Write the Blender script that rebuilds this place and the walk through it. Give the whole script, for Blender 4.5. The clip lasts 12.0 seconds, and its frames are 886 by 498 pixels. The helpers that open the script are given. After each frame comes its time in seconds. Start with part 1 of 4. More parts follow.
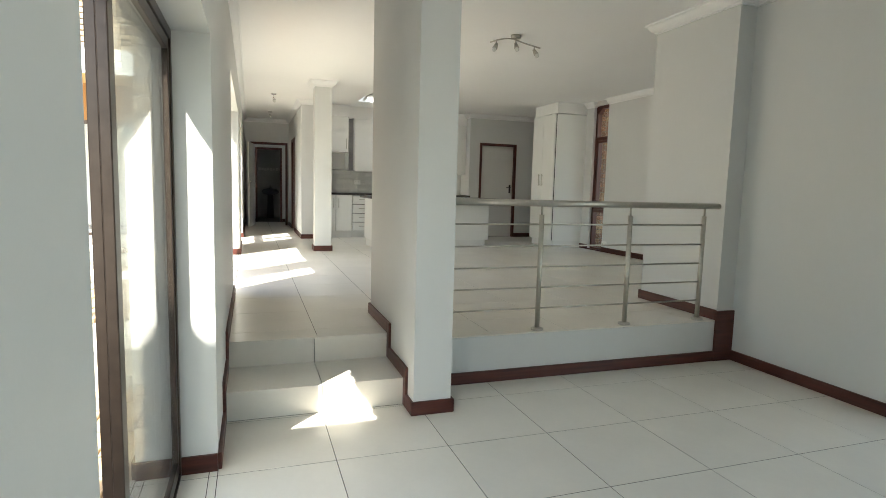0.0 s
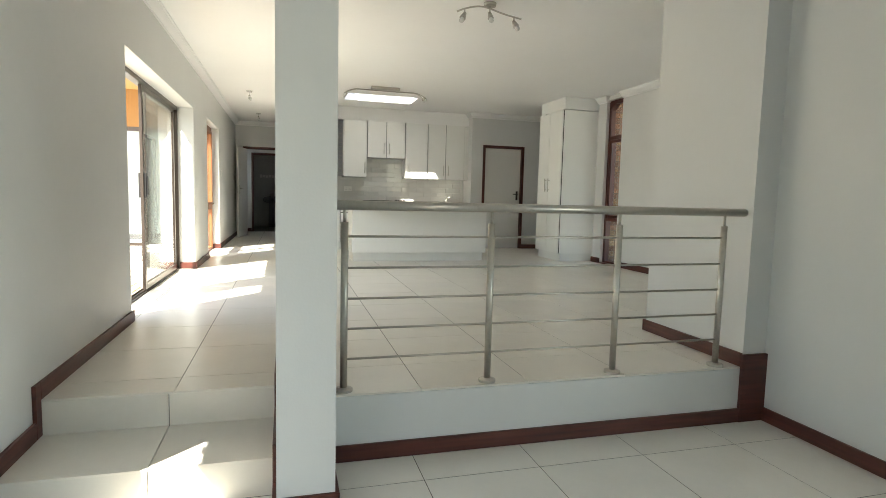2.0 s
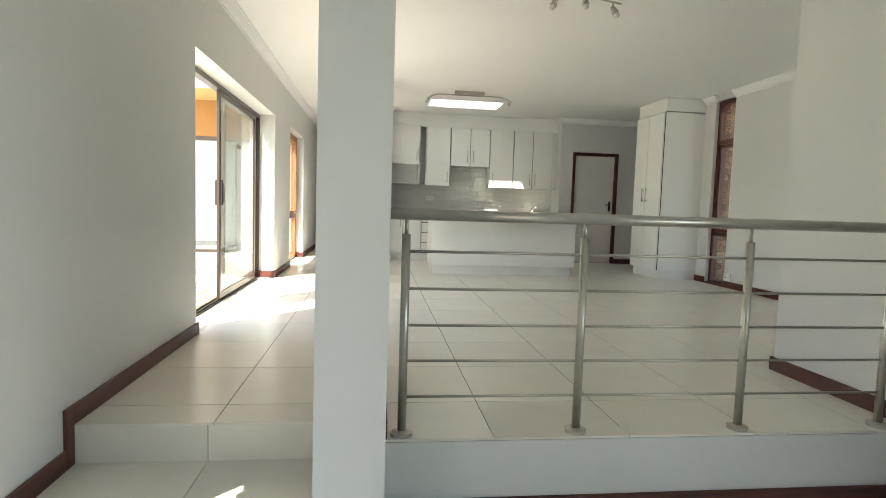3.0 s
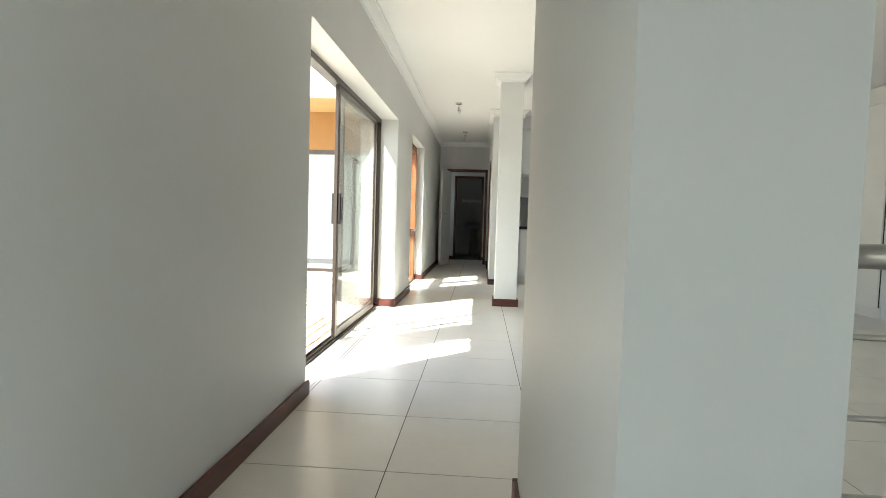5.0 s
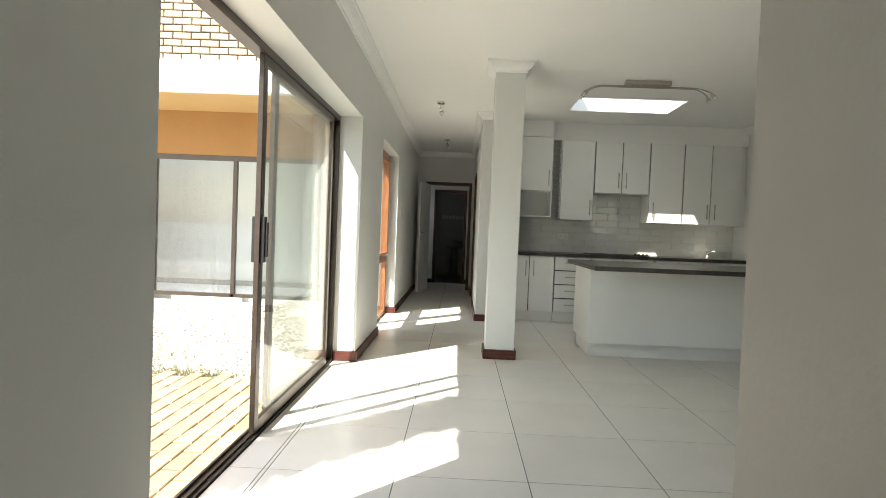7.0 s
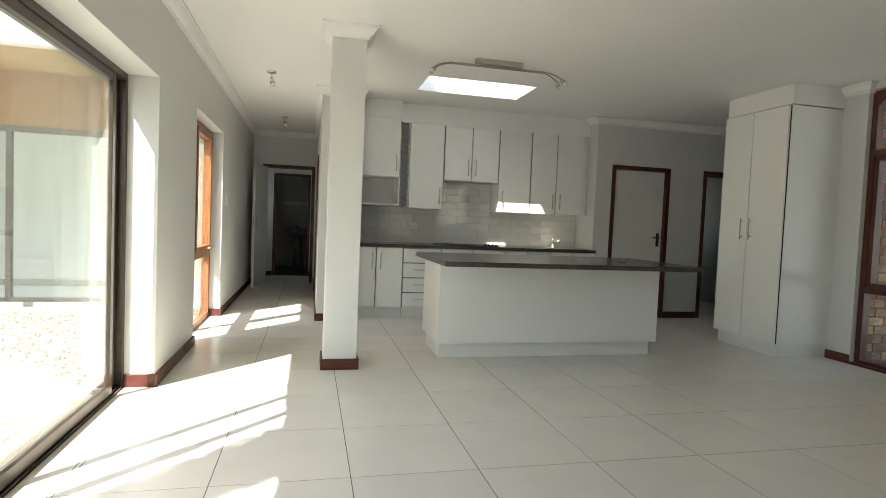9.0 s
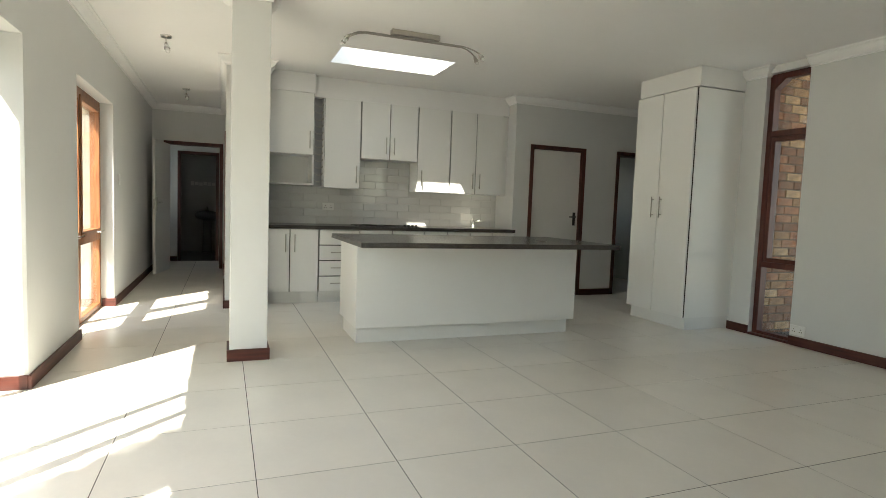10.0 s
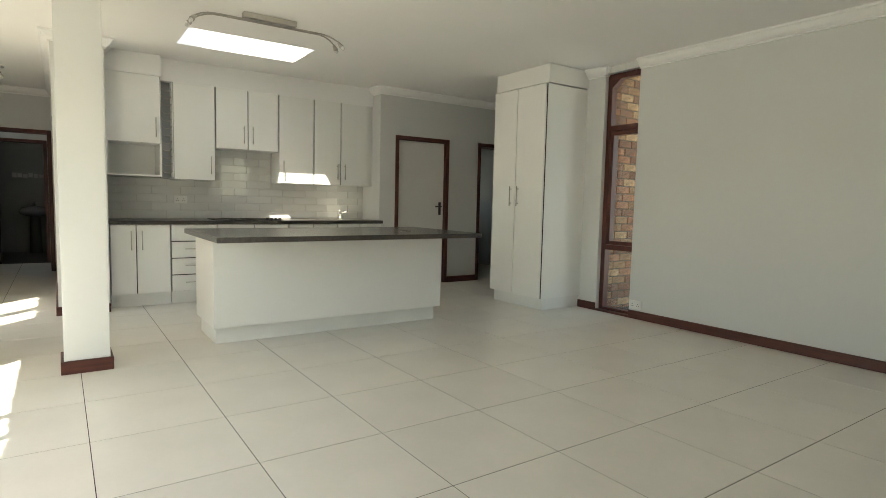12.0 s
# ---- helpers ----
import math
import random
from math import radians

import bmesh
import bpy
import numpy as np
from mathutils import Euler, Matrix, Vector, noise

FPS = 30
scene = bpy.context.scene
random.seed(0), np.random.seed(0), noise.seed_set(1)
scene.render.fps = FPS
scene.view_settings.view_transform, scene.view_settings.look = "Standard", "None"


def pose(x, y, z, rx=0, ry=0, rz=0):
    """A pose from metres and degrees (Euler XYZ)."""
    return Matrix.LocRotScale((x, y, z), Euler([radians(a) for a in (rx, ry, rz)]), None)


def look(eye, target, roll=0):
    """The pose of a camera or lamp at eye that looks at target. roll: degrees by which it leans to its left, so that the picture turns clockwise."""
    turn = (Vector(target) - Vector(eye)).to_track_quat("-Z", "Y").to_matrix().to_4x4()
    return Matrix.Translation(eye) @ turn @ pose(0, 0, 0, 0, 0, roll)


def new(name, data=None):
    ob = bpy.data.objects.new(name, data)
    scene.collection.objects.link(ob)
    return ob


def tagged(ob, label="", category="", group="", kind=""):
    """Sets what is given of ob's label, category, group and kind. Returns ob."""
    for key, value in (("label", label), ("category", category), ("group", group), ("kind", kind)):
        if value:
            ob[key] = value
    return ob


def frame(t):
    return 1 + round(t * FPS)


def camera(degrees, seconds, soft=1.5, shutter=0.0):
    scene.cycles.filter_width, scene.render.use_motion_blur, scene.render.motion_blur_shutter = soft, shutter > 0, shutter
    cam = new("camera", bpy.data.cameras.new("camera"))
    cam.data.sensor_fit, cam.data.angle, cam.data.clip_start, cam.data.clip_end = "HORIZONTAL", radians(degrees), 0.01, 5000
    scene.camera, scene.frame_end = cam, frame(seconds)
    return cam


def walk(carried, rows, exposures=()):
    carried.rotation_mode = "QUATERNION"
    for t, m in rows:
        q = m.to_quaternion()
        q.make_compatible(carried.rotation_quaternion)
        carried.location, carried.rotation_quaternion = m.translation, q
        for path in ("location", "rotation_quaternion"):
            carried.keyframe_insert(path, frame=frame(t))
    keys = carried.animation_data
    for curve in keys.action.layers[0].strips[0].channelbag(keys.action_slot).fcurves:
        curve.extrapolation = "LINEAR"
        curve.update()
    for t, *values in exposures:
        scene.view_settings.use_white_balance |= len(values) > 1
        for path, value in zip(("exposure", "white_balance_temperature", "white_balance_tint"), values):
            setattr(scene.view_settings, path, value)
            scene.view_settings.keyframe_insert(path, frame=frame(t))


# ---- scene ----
cam = camera(76.7, 12.0, soft=0.8)
PATH = [
    (0, (0.065, 0.232, 1.034), (0.711, 2.112, 0.819), 1.5),
    (0.5, (0.335, 0.433, 1.033), (0.976, 2.316, 0.826), 1.4),
    (1, (0.582, 0.668, 1.026), (1.214, 2.555, 0.828), 1.4),
    (1.5, (0.831, 0.879, 1.016), (1.441, 2.774, 0.826), 1.35),
    (2, (1.026, 1.085, 0.995), (1.565, 3.002, 0.811), 1.4),
    (2.5, (1.136, 1.325, 0.992), (1.526, 3.279, 0.814), 1.6),
    (3, (1.177, 1.55, 0.985), (1.417, 3.53, 0.83), 1.8),
    (3.5, (1.176, 1.804, 1.0), (1.29, 3.795, 0.855), 2.0),
    (3.7, (1.159, 1.91, 1.003), (1.208, 3.904, 0.866), 1.9),
    (5.3, (0.794, 3.0, 0.986), (0.638, 4.992, 0.892), 1.9),
    (5.5, (0.79, 3.153, 0.969), (0.62, 5.144, 0.886), 2.0),
    (6, (0.732, 3.54, 1.018), (0.565, 5.532, 0.933), 1.9),
    (6.5, (0.73, 3.932, 1.057), (0.597, 5.926, 0.986), 2.2),
    (7, (0.737, 4.21, 1.122), (0.68, 6.208, 1.058), 2.3),
    (7.2, (0.763, 4.32, 1.14), (0.747, 6.318, 1.066), 2.0),
    (8.8, (0.848, 4.792, 1.178), (1.275, 6.744, 1.107), 2.3),
    (9, (0.88, 4.829, 1.17), (1.344, 6.772, 1.077), 2.4),
    (9.5, (0.928, 4.928, 1.153), (1.518, 6.834, 1.018), 2.3),
    (10, (0.962, 4.984, 1.151), (1.691, 6.84, 1.004), 2.1),
    (10.5, (0.97, 4.998, 1.15), (1.82, 6.802, 0.994), 1.9),
    (11, (0.979, 4.991, 1.155), (1.929, 6.743, 0.991), 1.7),
    (11.5, (0.993, 4.968, 1.155), (2.035, 6.667, 0.99), 1.5),
    (12, (1.008, 4.942, 1.158), (2.135, 6.585, 0.99), 1.3),
]
walk(cam, [(t, look(eye, target, roll)) for t, eye, target, roll in PATH], [(0, 2.23, 6700, 6), (0.8, 2.46, 6700, 6), (2.2, 2.46, 6750, 6), (3.2, 2.38, 6750, 6), (5.5, 2.18, 6350, 5), (6.2, 2.05, 6400, 5), (7, 1.68, 6600, 5), (9.5, 1.99, 6700, 5), (12, 2.3, 7050, 4)])

# ---- light ----
SUN_WAY = Vector((1.0, 1.05, -1.75)).normalized()
world = bpy.data.worlds.new("sky")
scene.world = world
world.use_nodes = True
wn = world.node_tree
sky = wn.nodes.new("ShaderNodeTexSky")
sky.sky_type = "NISHITA"
sky.sun_disc = False
sky.sun_elevation = math.asin(-SUN_WAY.z)
sky.sun_rotation = math.atan2(-SUN_WAY.x, -SUN_WAY.y)
sky.dust_density = 2.0
wn.nodes["Background"].inputs["Strength"].default_value = 0.15
wn.links.new(sky.outputs[0], wn.nodes["Background"].inputs["Color"])
sun = new("sun", bpy.data.lights.new("sun", "SUN"))
sun.data.energy = 5.0
sun.data.angle = radians(0.5)
sun.data.color = (1.0, 0.95, 0.87)
sun.rotation_euler = SUN_WAY.to_track_quat("-Z", "Y").to_euler()
sun.location = (-6, -6, 12)


# ---- materials ----
def material(name, base, rough=0.5, metal=0.0, scale=8.0, vary=0.08, bump=0.0, bump_scale=120.0, spec=0.5, random_vary=0.0, coat=0.0):
    """A surface with a base colour that varies at two scales, with fine relief."""
    m = bpy.data.materials.new(name)
    m.use_nodes = True
    t = m.node_tree
    p = t.nodes["Principled BSDF"]
    p.inputs["Roughness"].default_value = rough
    p.inputs["Metallic"].default_value = metal
    p.inputs["Specular IOR Level"].default_value = spec
    p.inputs["Coat Weight"].default_value = coat
    co = t.nodes.new("ShaderNodeTexCoord")
    big = t.nodes.new("ShaderNodeTexNoise")
    big.inputs["Scale"].default_value = scale
    big.inputs["Detail"].default_value = 6
    fine = t.nodes.new("ShaderNodeTexNoise")
    fine.inputs["Scale"].default_value = scale * 14
    fine.inputs["Detail"].default_value = 4
    t.links.new(co.outputs["Object"], big.inputs["Vector"])
    t.links.new(co.outputs["Object"], fine.inputs["Vector"])
    mixed = t.nodes.new("ShaderNodeMath")
    mixed.operation = "MULTIPLY_ADD"
    mixed.inputs[1].default_value = 0.35
    t.links.new(fine.outputs["Fac"], mixed.inputs[0])
    t.links.new(big.outputs["Fac"], mixed.inputs[2])
    ramp = t.nodes.new("ShaderNodeMapRange")
    ramp.inputs["From Min"].default_value = 0.35
    ramp.inputs["From Max"].default_value = 1.0
    ramp.inputs["To Min"].default_value = 1.0 - vary
    ramp.inputs["To Max"].default_value = 1.0 + vary
    t.links.new(mixed.outputs[0], ramp.inputs["Value"])
    value = ramp.outputs[0]
    if random_vary:
        info = t.nodes.new("ShaderNodeObjectInfo")
        spread = t.nodes.new("ShaderNodeMapRange")
        spread.inputs["To Min"].default_value = 1.0 - random_vary
        spread.inputs["To Max"].default_value = 1.0 + random_vary
        t.links.new(info.outputs["Random"], spread.inputs["Value"])
        both = t.nodes.new("ShaderNodeMath")
        both.operation = "MULTIPLY"
        t.links.new(value, both.inputs[0])
        t.links.new(spread.outputs[0], both.inputs[1])
        value = both.outputs[0]
    colour = t.nodes.new("ShaderNodeMix")
    colour.data_type = "RGBA"
    colour.blend_type = "MULTIPLY"
    colour.inputs["Factor"].default_value = 1.0
    colour.inputs["A"].default_value = (*base, 1)
    t.links.new(value, colour.inputs["B"])
    t.links.new(colour.outputs["Result"], p.inputs["Base Color"])
    if bump:
        rel = t.nodes.new("ShaderNodeTexNoise")
        rel.inputs["Scale"].default_value = bump_scale
        rel.inputs["Detail"].default_value = 3
        t.links.new(co.outputs["Object"], rel.inputs["Vector"])
        b = t.nodes.new("ShaderNodeBump")
        b.inputs["Strength"].default_value = bump
        b.inputs["Distance"].default_value = 0.004
        t.links.new(rel.outputs["Fac"], b.inputs["Height"])
        t.links.new(b.outputs[0], p.inputs["Normal"])
    return m


def wood(name, dark, light, rough=0.35, stretch=(1, 1, 0.08), coat=0.05):
    """Stained timber with grain along its local z."""
    m = bpy.data.materials.new(name)
    m.use_nodes = True
    t = m.node_tree
    p = t.nodes["Principled BSDF"]
    p.inputs["Roughness"].default_value = rough
    p.inputs["Coat Weight"].default_value = coat
    p.inputs["Coat Roughness"].default_value = 0.25
    co = t.nodes.new("ShaderNodeTexCoord")
    mp = t.nodes.new("ShaderNodeMapping")
    mp.inputs["Scale"].default_value = stretch
    n = t.nodes.new("ShaderNodeTexNoise")
    n.inputs["Scale"].default_value = 45
    n.inputs["Detail"].default_value = 8
    r = t.nodes.new("ShaderNodeValToRGB")
    r.color_ramp.elements[0].position = 0.3
    r.color_ramp.elements[0].color = (*dark, 1)
    r.color_ramp.elements[1].position = 0.72
    r.color_ramp.elements[1].color = (*light, 1)
    t.links.new(co.outputs["Object"], mp.inputs["Vector"])
    t.links.new(mp.outputs[0], n.inputs["Vector"])
    t.links.new(n.outputs["Fac"], r.inputs["Fac"])
    t.links.new(r.outputs[0], p.inputs["Base Color"])
    b = t.nodes.new("ShaderNodeBump")
    b.inputs["Strength"].default_value = 0.15
    b.inputs["Distance"].default_value = 0.002
    t.links.new(n.outputs["Fac"], b.inputs["Height"])
    t.links.new(b.outputs[0], p.inputs["Normal"])
    return m


def glass(name, tint=(0.96, 0.98, 0.97), dusty=0.075):
    """A pane with a sharp reflection and a thin streaky film of dust."""
    m = bpy.data.materials.new(name)
    m.use_nodes = True
    t = m.node_tree
    t.nodes.remove(t.nodes["Principled BSDF"])
    clear = t.nodes.new("ShaderNodeBsdfTransparent")
    clear.inputs["Color"].default_value = (*tint, 1)
    shine = t.nodes.new("ShaderNodeBsdfGlossy")
    shine.inputs["Roughness"].default_value = 0.0
    facing = t.nodes.new("ShaderNodeLayerWeight")
    facing.inputs["Blend"].default_value = 0.5
    steep = t.nodes.new("ShaderNodeMath")
    steep.operation = "POWER"
    steep.inputs[1].default_value = 5.0
    fres = t.nodes.new("ShaderNodeMath")
    fres.operation = "MULTIPLY_ADD"
    fres.inputs[1].default_value = 0.96
    fres.inputs[2].default_value = 0.04
    t.links.new(facing.outputs["Facing"], steep.inputs[0])
    t.links.new(steep.outputs[0], fres.inputs[0])
    dust = t.nodes.new("ShaderNodeBsdfDiffuse")
    dust.inputs["Color"].default_value = (0.8, 0.8, 0.78, 1)
    co = t.nodes.new("ShaderNodeTexCoord")
    mp = t.nodes.new("ShaderNodeMapping")
    mp.inputs["Scale"].default_value = (6, 6, 0.7)
    streak = t.nodes.new("ShaderNodeTexNoise")
    streak.inputs["Scale"].default_value = 1.6
    streak.inputs["Detail"].default_value = 6
    film = t.nodes.new("ShaderNodeMapRange")
    film.inputs["From Min"].default_value = 0.35
    film.inputs["From Max"].default_value = 0.8
    film.inputs["To Min"].default_value = 0.03
    film.inputs["To Max"].default_value = dusty
    t.links.new(co.outputs["Object"], mp.inputs["Vector"])
    t.links.new(mp.outputs[0], streak.inputs["Vector"])
    t.links.new(streak.outputs["Fac"], film.inputs["Value"])
    coated = t.nodes.new("ShaderNodeMixShader")
    t.links.new(film.outputs[0], coated.inputs[0])
    t.links.new(clear.outputs[0], coated.inputs[1])
    t.links.new(dust.outputs[0], coated.inputs[2])
    mix = t.nodes.new("ShaderNodeMixShader")
    t.links.new(fres.outputs[0], mix.inputs[0])
    t.links.new(coated.outputs[0], mix.inputs[1])
    t.links.new(shine.outputs[0], mix.inputs[2])
    t.links.new(mix.outputs[0], t.nodes["Material Output"].inputs["Surface"])
    return m


WALL = material("wall_paint", (0.67, 0.675, 0.66), 0.5, scale=1.3, vary=0.025, bump=0.12, bump_scale=90)
CEIL = material("ceiling_paint", (0.92, 0.915, 0.90), 0.75, scale=1.0, vary=0.02, bump=0.05)
CORN = material("cornice_plaster", (0.88, 0.88, 0.87), 0.6, scale=3, vary=0.02)
TILE = material("porcelain_tile", (0.785, 0.75, 0.68), 0.28, scale=2.5, vary=0.05, bump=0.04, bump_scale=30, random_vary=0.025)
GROUT = material("grout", (0.07, 0.06, 0.05), 0.9, scale=20, vary=0.2, bump=0.2)
SKIRT = wood("mahogany_stain", (0.048, 0.012, 0.009), (0.115, 0.030, 0.020), 0.45)
SKIRTING = wood("mahogany_board", (0.048, 0.012, 0.009), (0.115, 0.030, 0.020), 0.45, stretch=(0.06, 0.06, 1))
TIMBER = wood("oiled_timber", (0.16, 0.055, 0.02), (0.36, 0.15, 0.06), 0.4)
STEEL = material("brushed_steel", (0.52, 0.50, 0.455), 0.28, 1.0, scale=40, vary=0.08)
CHROME = material("chrome", (0.75, 0.75, 0.74), 0.12, 1.0, scale=20, vary=0.04)
BRONZE = material("bronze_aluminium", (0.070, 0.054, 0.044), 0.32, 0.6, scale=25, vary=0.2)
BLACK = material("black_plastic", (0.015, 0.014, 0.014), 0.45, scale=20, vary=0.2)
CAB = material("white_melamine", (0.86, 0.86, 0.83), 0.3, scale=2, vary=0.02, bump=0.02)
# near-black: shade painted into door gaps and socket holes; also the hob zones
GAPHOB_DARK = material("gap_shade_hob_dark", (0.05, 0.045, 0.04), 0.8, scale=10, vary=0.2)
PLINTH = material("painted_plinth", (0.81, 0.81, 0.78), 0.45, scale=3, vary=0.04, bump=0.05)
STONE = material("dark_granite", (0.055, 0.048, 0.044), 0.22, scale=90, vary=0.6, spec=0.6)
SPLASHGROUT = material("splash_grout", (0.62, 0.61, 0.59), 0.8, scale=20, vary=0.1)
SPLASH = material("splash_tile", (0.68, 0.68, 0.66), 0.06, scale=3, vary=0.03, spec=0.9, random_vary=0.03, coat=0.6)
WHITE = material("white_plastic", (0.8, 0.8, 0.78), 0.35, scale=8, vary=0.02)
DOOR = material("painted_door", (0.72, 0.71, 0.68), 0.42, scale=2, vary=0.03, bump=0.05)
BRICK = material("face_brick", (0.30, 0.16, 0.09), 0.9, scale=22, vary=0.6, bump=0.9, bump_scale=60, random_vary=0.25)
bt_ = BRICK.node_tree
mix_ = next(n for n in bt_.nodes if n.bl_idname == "ShaderNodeMix")
ramp_ = bt_.nodes.new("ShaderNodeValToRGB")
ramp_.color_ramp.interpolation = "CONSTANT"
ramp_.color_ramp.elements[0].color = (0.22, 0.098, 0.05, 1)
ramp_.color_ramp.elements[1].position = 0.3
ramp_.color_ramp.elements[1].color = (0.28, 0.16, 0.08, 1)
for at_, col_ in ((0.55, (0.19, 0.095, 0.055, 1)), (0.68, (0.34, 0.22, 0.12, 1)), (0.85, (0.24, 0.11, 0.057, 1))):
    ramp_.color_ramp.elements.new(at_).color = col_
bt_.links.new(next(n for n in bt_.nodes if n.bl_idname == "ShaderNodeObjectInfo").outputs["Random"], ramp_.inputs["Fac"])
bt_.links.new(ramp_.outputs["Color"], mix_.inputs["A"])
DARKMORTAR = material("dark_mortar", (0.11, 0.09, 0.07), 0.95, scale=30, vary=0.3, bump=0.5)
BRICKPALE = material("pale_brick", (0.44, 0.35, 0.24), 0.9, scale=14, vary=0.3, bump=0.6, bump_scale=60, random_vary=0.2)
MORTAR = material("mortar", (0.40, 0.36, 0.31), 0.95, scale=30, vary=0.2, bump=0.5)
PAVE = material("paving_brick", (0.34, 0.25, 0.15), 0.9, scale=7, vary=0.35, bump=0.4, random_vary=0.22)
SAND = material("dry_ground", (0.50, 0.47, 0.41), 0.95, scale=5, vary=0.4, bump=0.9, bump_scale=50)
GRASS = material("dry_grass", (0.17, 0.17, 0.09), 0.9, scale=12, vary=0.4)
OCHRE = material("ochre_plaster", (0.29, 0.152, 0.05), 0.8, scale=2, vary=0.08, bump=0.1)
TAN = material("tan_soffit", (0.42, 0.28, 0.12), 0.8, scale=2, vary=0.06)
FASCIA = material("white_fascia", (0.82, 0.81, 0.78), 0.7, scale=2, vary=0.05)
DARKTILE = material("charcoal_tile", (0.12, 0.118, 0.115), 0.35, scale=5, vary=0.2)
# white basin ceramic with the bathroom's dimness put into its colour
CERAMIC = material("dimmed_ceramic", (0.25, 0.26, 0.28), 0.15, scale=4, vary=0.03)
GREYTILE = material("grey_wall", (0.40, 0.40, 0.40), 0.5, scale=3, vary=0.08)
GLASS = glass("pane_glass")
BULB = material("bulb_glass", (0.8, 0.8, 0.78), 0.1, scale=10, vary=0.02)
LEAF = material("leaf", (0.07, 0.11, 0.03), 0.6, scale=9, vary=0.35)
BARK = material("bark", (0.14, 0.10, 0.07), 0.9, scale=20, vary=0.4, bump=0.8)


# ---- mesh helpers ----
def box(bm, x0, y0, z0, x1, y1, z1, bevel=0.0):
    made = bmesh.ops.create_cube(bm, size=1, matrix=Matrix.LocRotScale(((x0 + x1) / 2, (y0 + y1) / 2, (z0 + z1) / 2), None, (abs(x1 - x0), abs(y1 - y0), abs(z1 - z0))))
    if bevel:
        edges = {e for v in made["verts"] for e in v.link_edges}
        bmesh.ops.bevel(bm, geom=list(edges), offset=bevel, segments=2, affect="EDGES", profile=0.6)
    return bm


def rod(bm, a, b, r, r2=None, seg=14):
    a, b = Vector(a), Vector(b)
    way = b - a
    m = Matrix.Translation((a + b) / 2) @ way.to_track_quat("Z", "Y").to_matrix().to_4x4()
    bmesh.ops.create_cone(bm, cap_ends=True, segments=seg, radius1=r, radius2=r if r2 is None else r2, depth=way.length, matrix=m)
    return bm


def ball(bm, c, r, seg=12, squash=1.0):
    bmesh.ops.create_uvsphere(bm, u_segments=seg, v_segments=seg // 2 + 2, radius=r, matrix=Matrix.Translation(c) @ Matrix.Diagonal((1, 1, squash, 1)))
    return bm


def sweep(bm, profile, points, closed=False):
    """A profile of (out, up) carried along points in plan; out is to the right of the way."""
    pts = [Vector(p) for p in points]
    rings = []
    for i, p in enumerate(pts):
        before = (p - pts[i - 1]) if i or closed else None
        after = (pts[(i + 1) % len(pts)] - p) if i < len(pts) - 1 or closed else None
        ways = [w.to_2d().normalized() for w in (before, after) if w is not None]
        sides = [Vector((w.y, -w.x)) for w in ways]
        side = sides[0] if len(sides) == 1 else (sides[0] + sides[1]) / max(0.3, 1 + sides[0].dot(sides[1]))
        rings.append([bm.verts.new((p.x + side.x * o, p.y + side.y * o, p.z + u)) for o, u in profile])
    n = len(profile)
    for i in range(len(rings) - (0 if closed else 1)):
        a, b = rings[i], rings[(i + 1) % len(rings)]
        for k in range(n):
            bm.faces.new((a[k], a[(k + 1) % n], b[(k + 1) % n], b[k]))
    if not closed:
        bm.faces.new(rings[0])
        bm.faces.new(rings[-1][::-1])
    bmesh.ops.recalc_face_normals(bm, faces=bm.faces)
    return bm


def mesh_of(name, bm, mat, smooth=False):
    me = bpy.data.meshes.new(name)
    bm.to_mesh(me)
    bm.free()
    me.materials.append(mat)
    if smooth:
        for f in me.polygons:
            f.use_smooth = len(f.vertices) == 4
    return me


def part(name, bm, mat, parent=None, label="", smooth=False):
    ob = new(name, mesh_of(name, bm, mat, smooth))
    ob.parent = parent
    return tagged(ob, label) if label else ob


def boxes(*rows, bevel=0.0):
    bm = bmesh.new()
    for r in rows:
        box(bm, *r, bevel=bevel)
    return bm


def structure(name, bm, mat, label, category, smooth=False):
    return tagged(part(name, bm, mat, smooth=smooth), label, category, kind="structure")


def thing(name, label, category, at=(0, 0, 0), group="", kind=""):
    ob = new(name)
    ob.location = at
    ob.empty_display_size = 0.1
    return tagged(ob, label, category, group, kind)


# ---- plan ----
XW, XO = -0.10, -0.302       # west wall, room face and outer face of its inner leaf
XB = -0.407                  # outer face of the brick leaf
XE, XN = 5.885, 3.73          # east wall, and the short wall at the platform's end
ZL, CZ = -0.345, 2.63        # lower floor, ceiling
YP = 3.83                    # platform edge
Y1, Y2 = 3.58, 4.045         # the two risers
YK, YD = 12.05, 11.54        # kitchen back wall, wall with the doors
YH = 15.0                    # end of the hall
XH = 0.975                   # hall's east wall
XS = 3.90                    # lower room's east wall
YB = -5.5                    # lower room's back wall
S1 = (0.92, 3.01, 1.69)      # lower sliding door: from, to, head
S2 = (5.73, 8.86, 2.04)      # upper sliding door
S3 = (10.10, 11.62, 2.08)    # timber window
ZT = CZ + 0.25

west = []
# openings at 15.4 and 17.0 are unseen, added for lobby and bathroom light
for y0, y1, zb, zt in ((YB, S1[0], ZL, ZT), (S1[0], S1[1], S1[2], ZT), (S1[1], S2[0], ZL, ZT), (S2[0], S2[1], S2[2], ZT), (S2[1], S3[0], -0.12, ZT), (S3[0], S3[1], S3[2], ZT), (S3[1], 15.4, -0.12, ZT), (15.4, 16.1, -0.12, 0.9), (15.4, 16.1, 2.0, ZT), (16.1, 17.0, -0.12, ZT), (17.0, 17.6, -0.12, 1.7), (17.0, 17.6, 2.0, ZT), (17.6, 18.7, -0.12, ZT)):
    west.append((XO, y0, zb, XW, y1, zt))
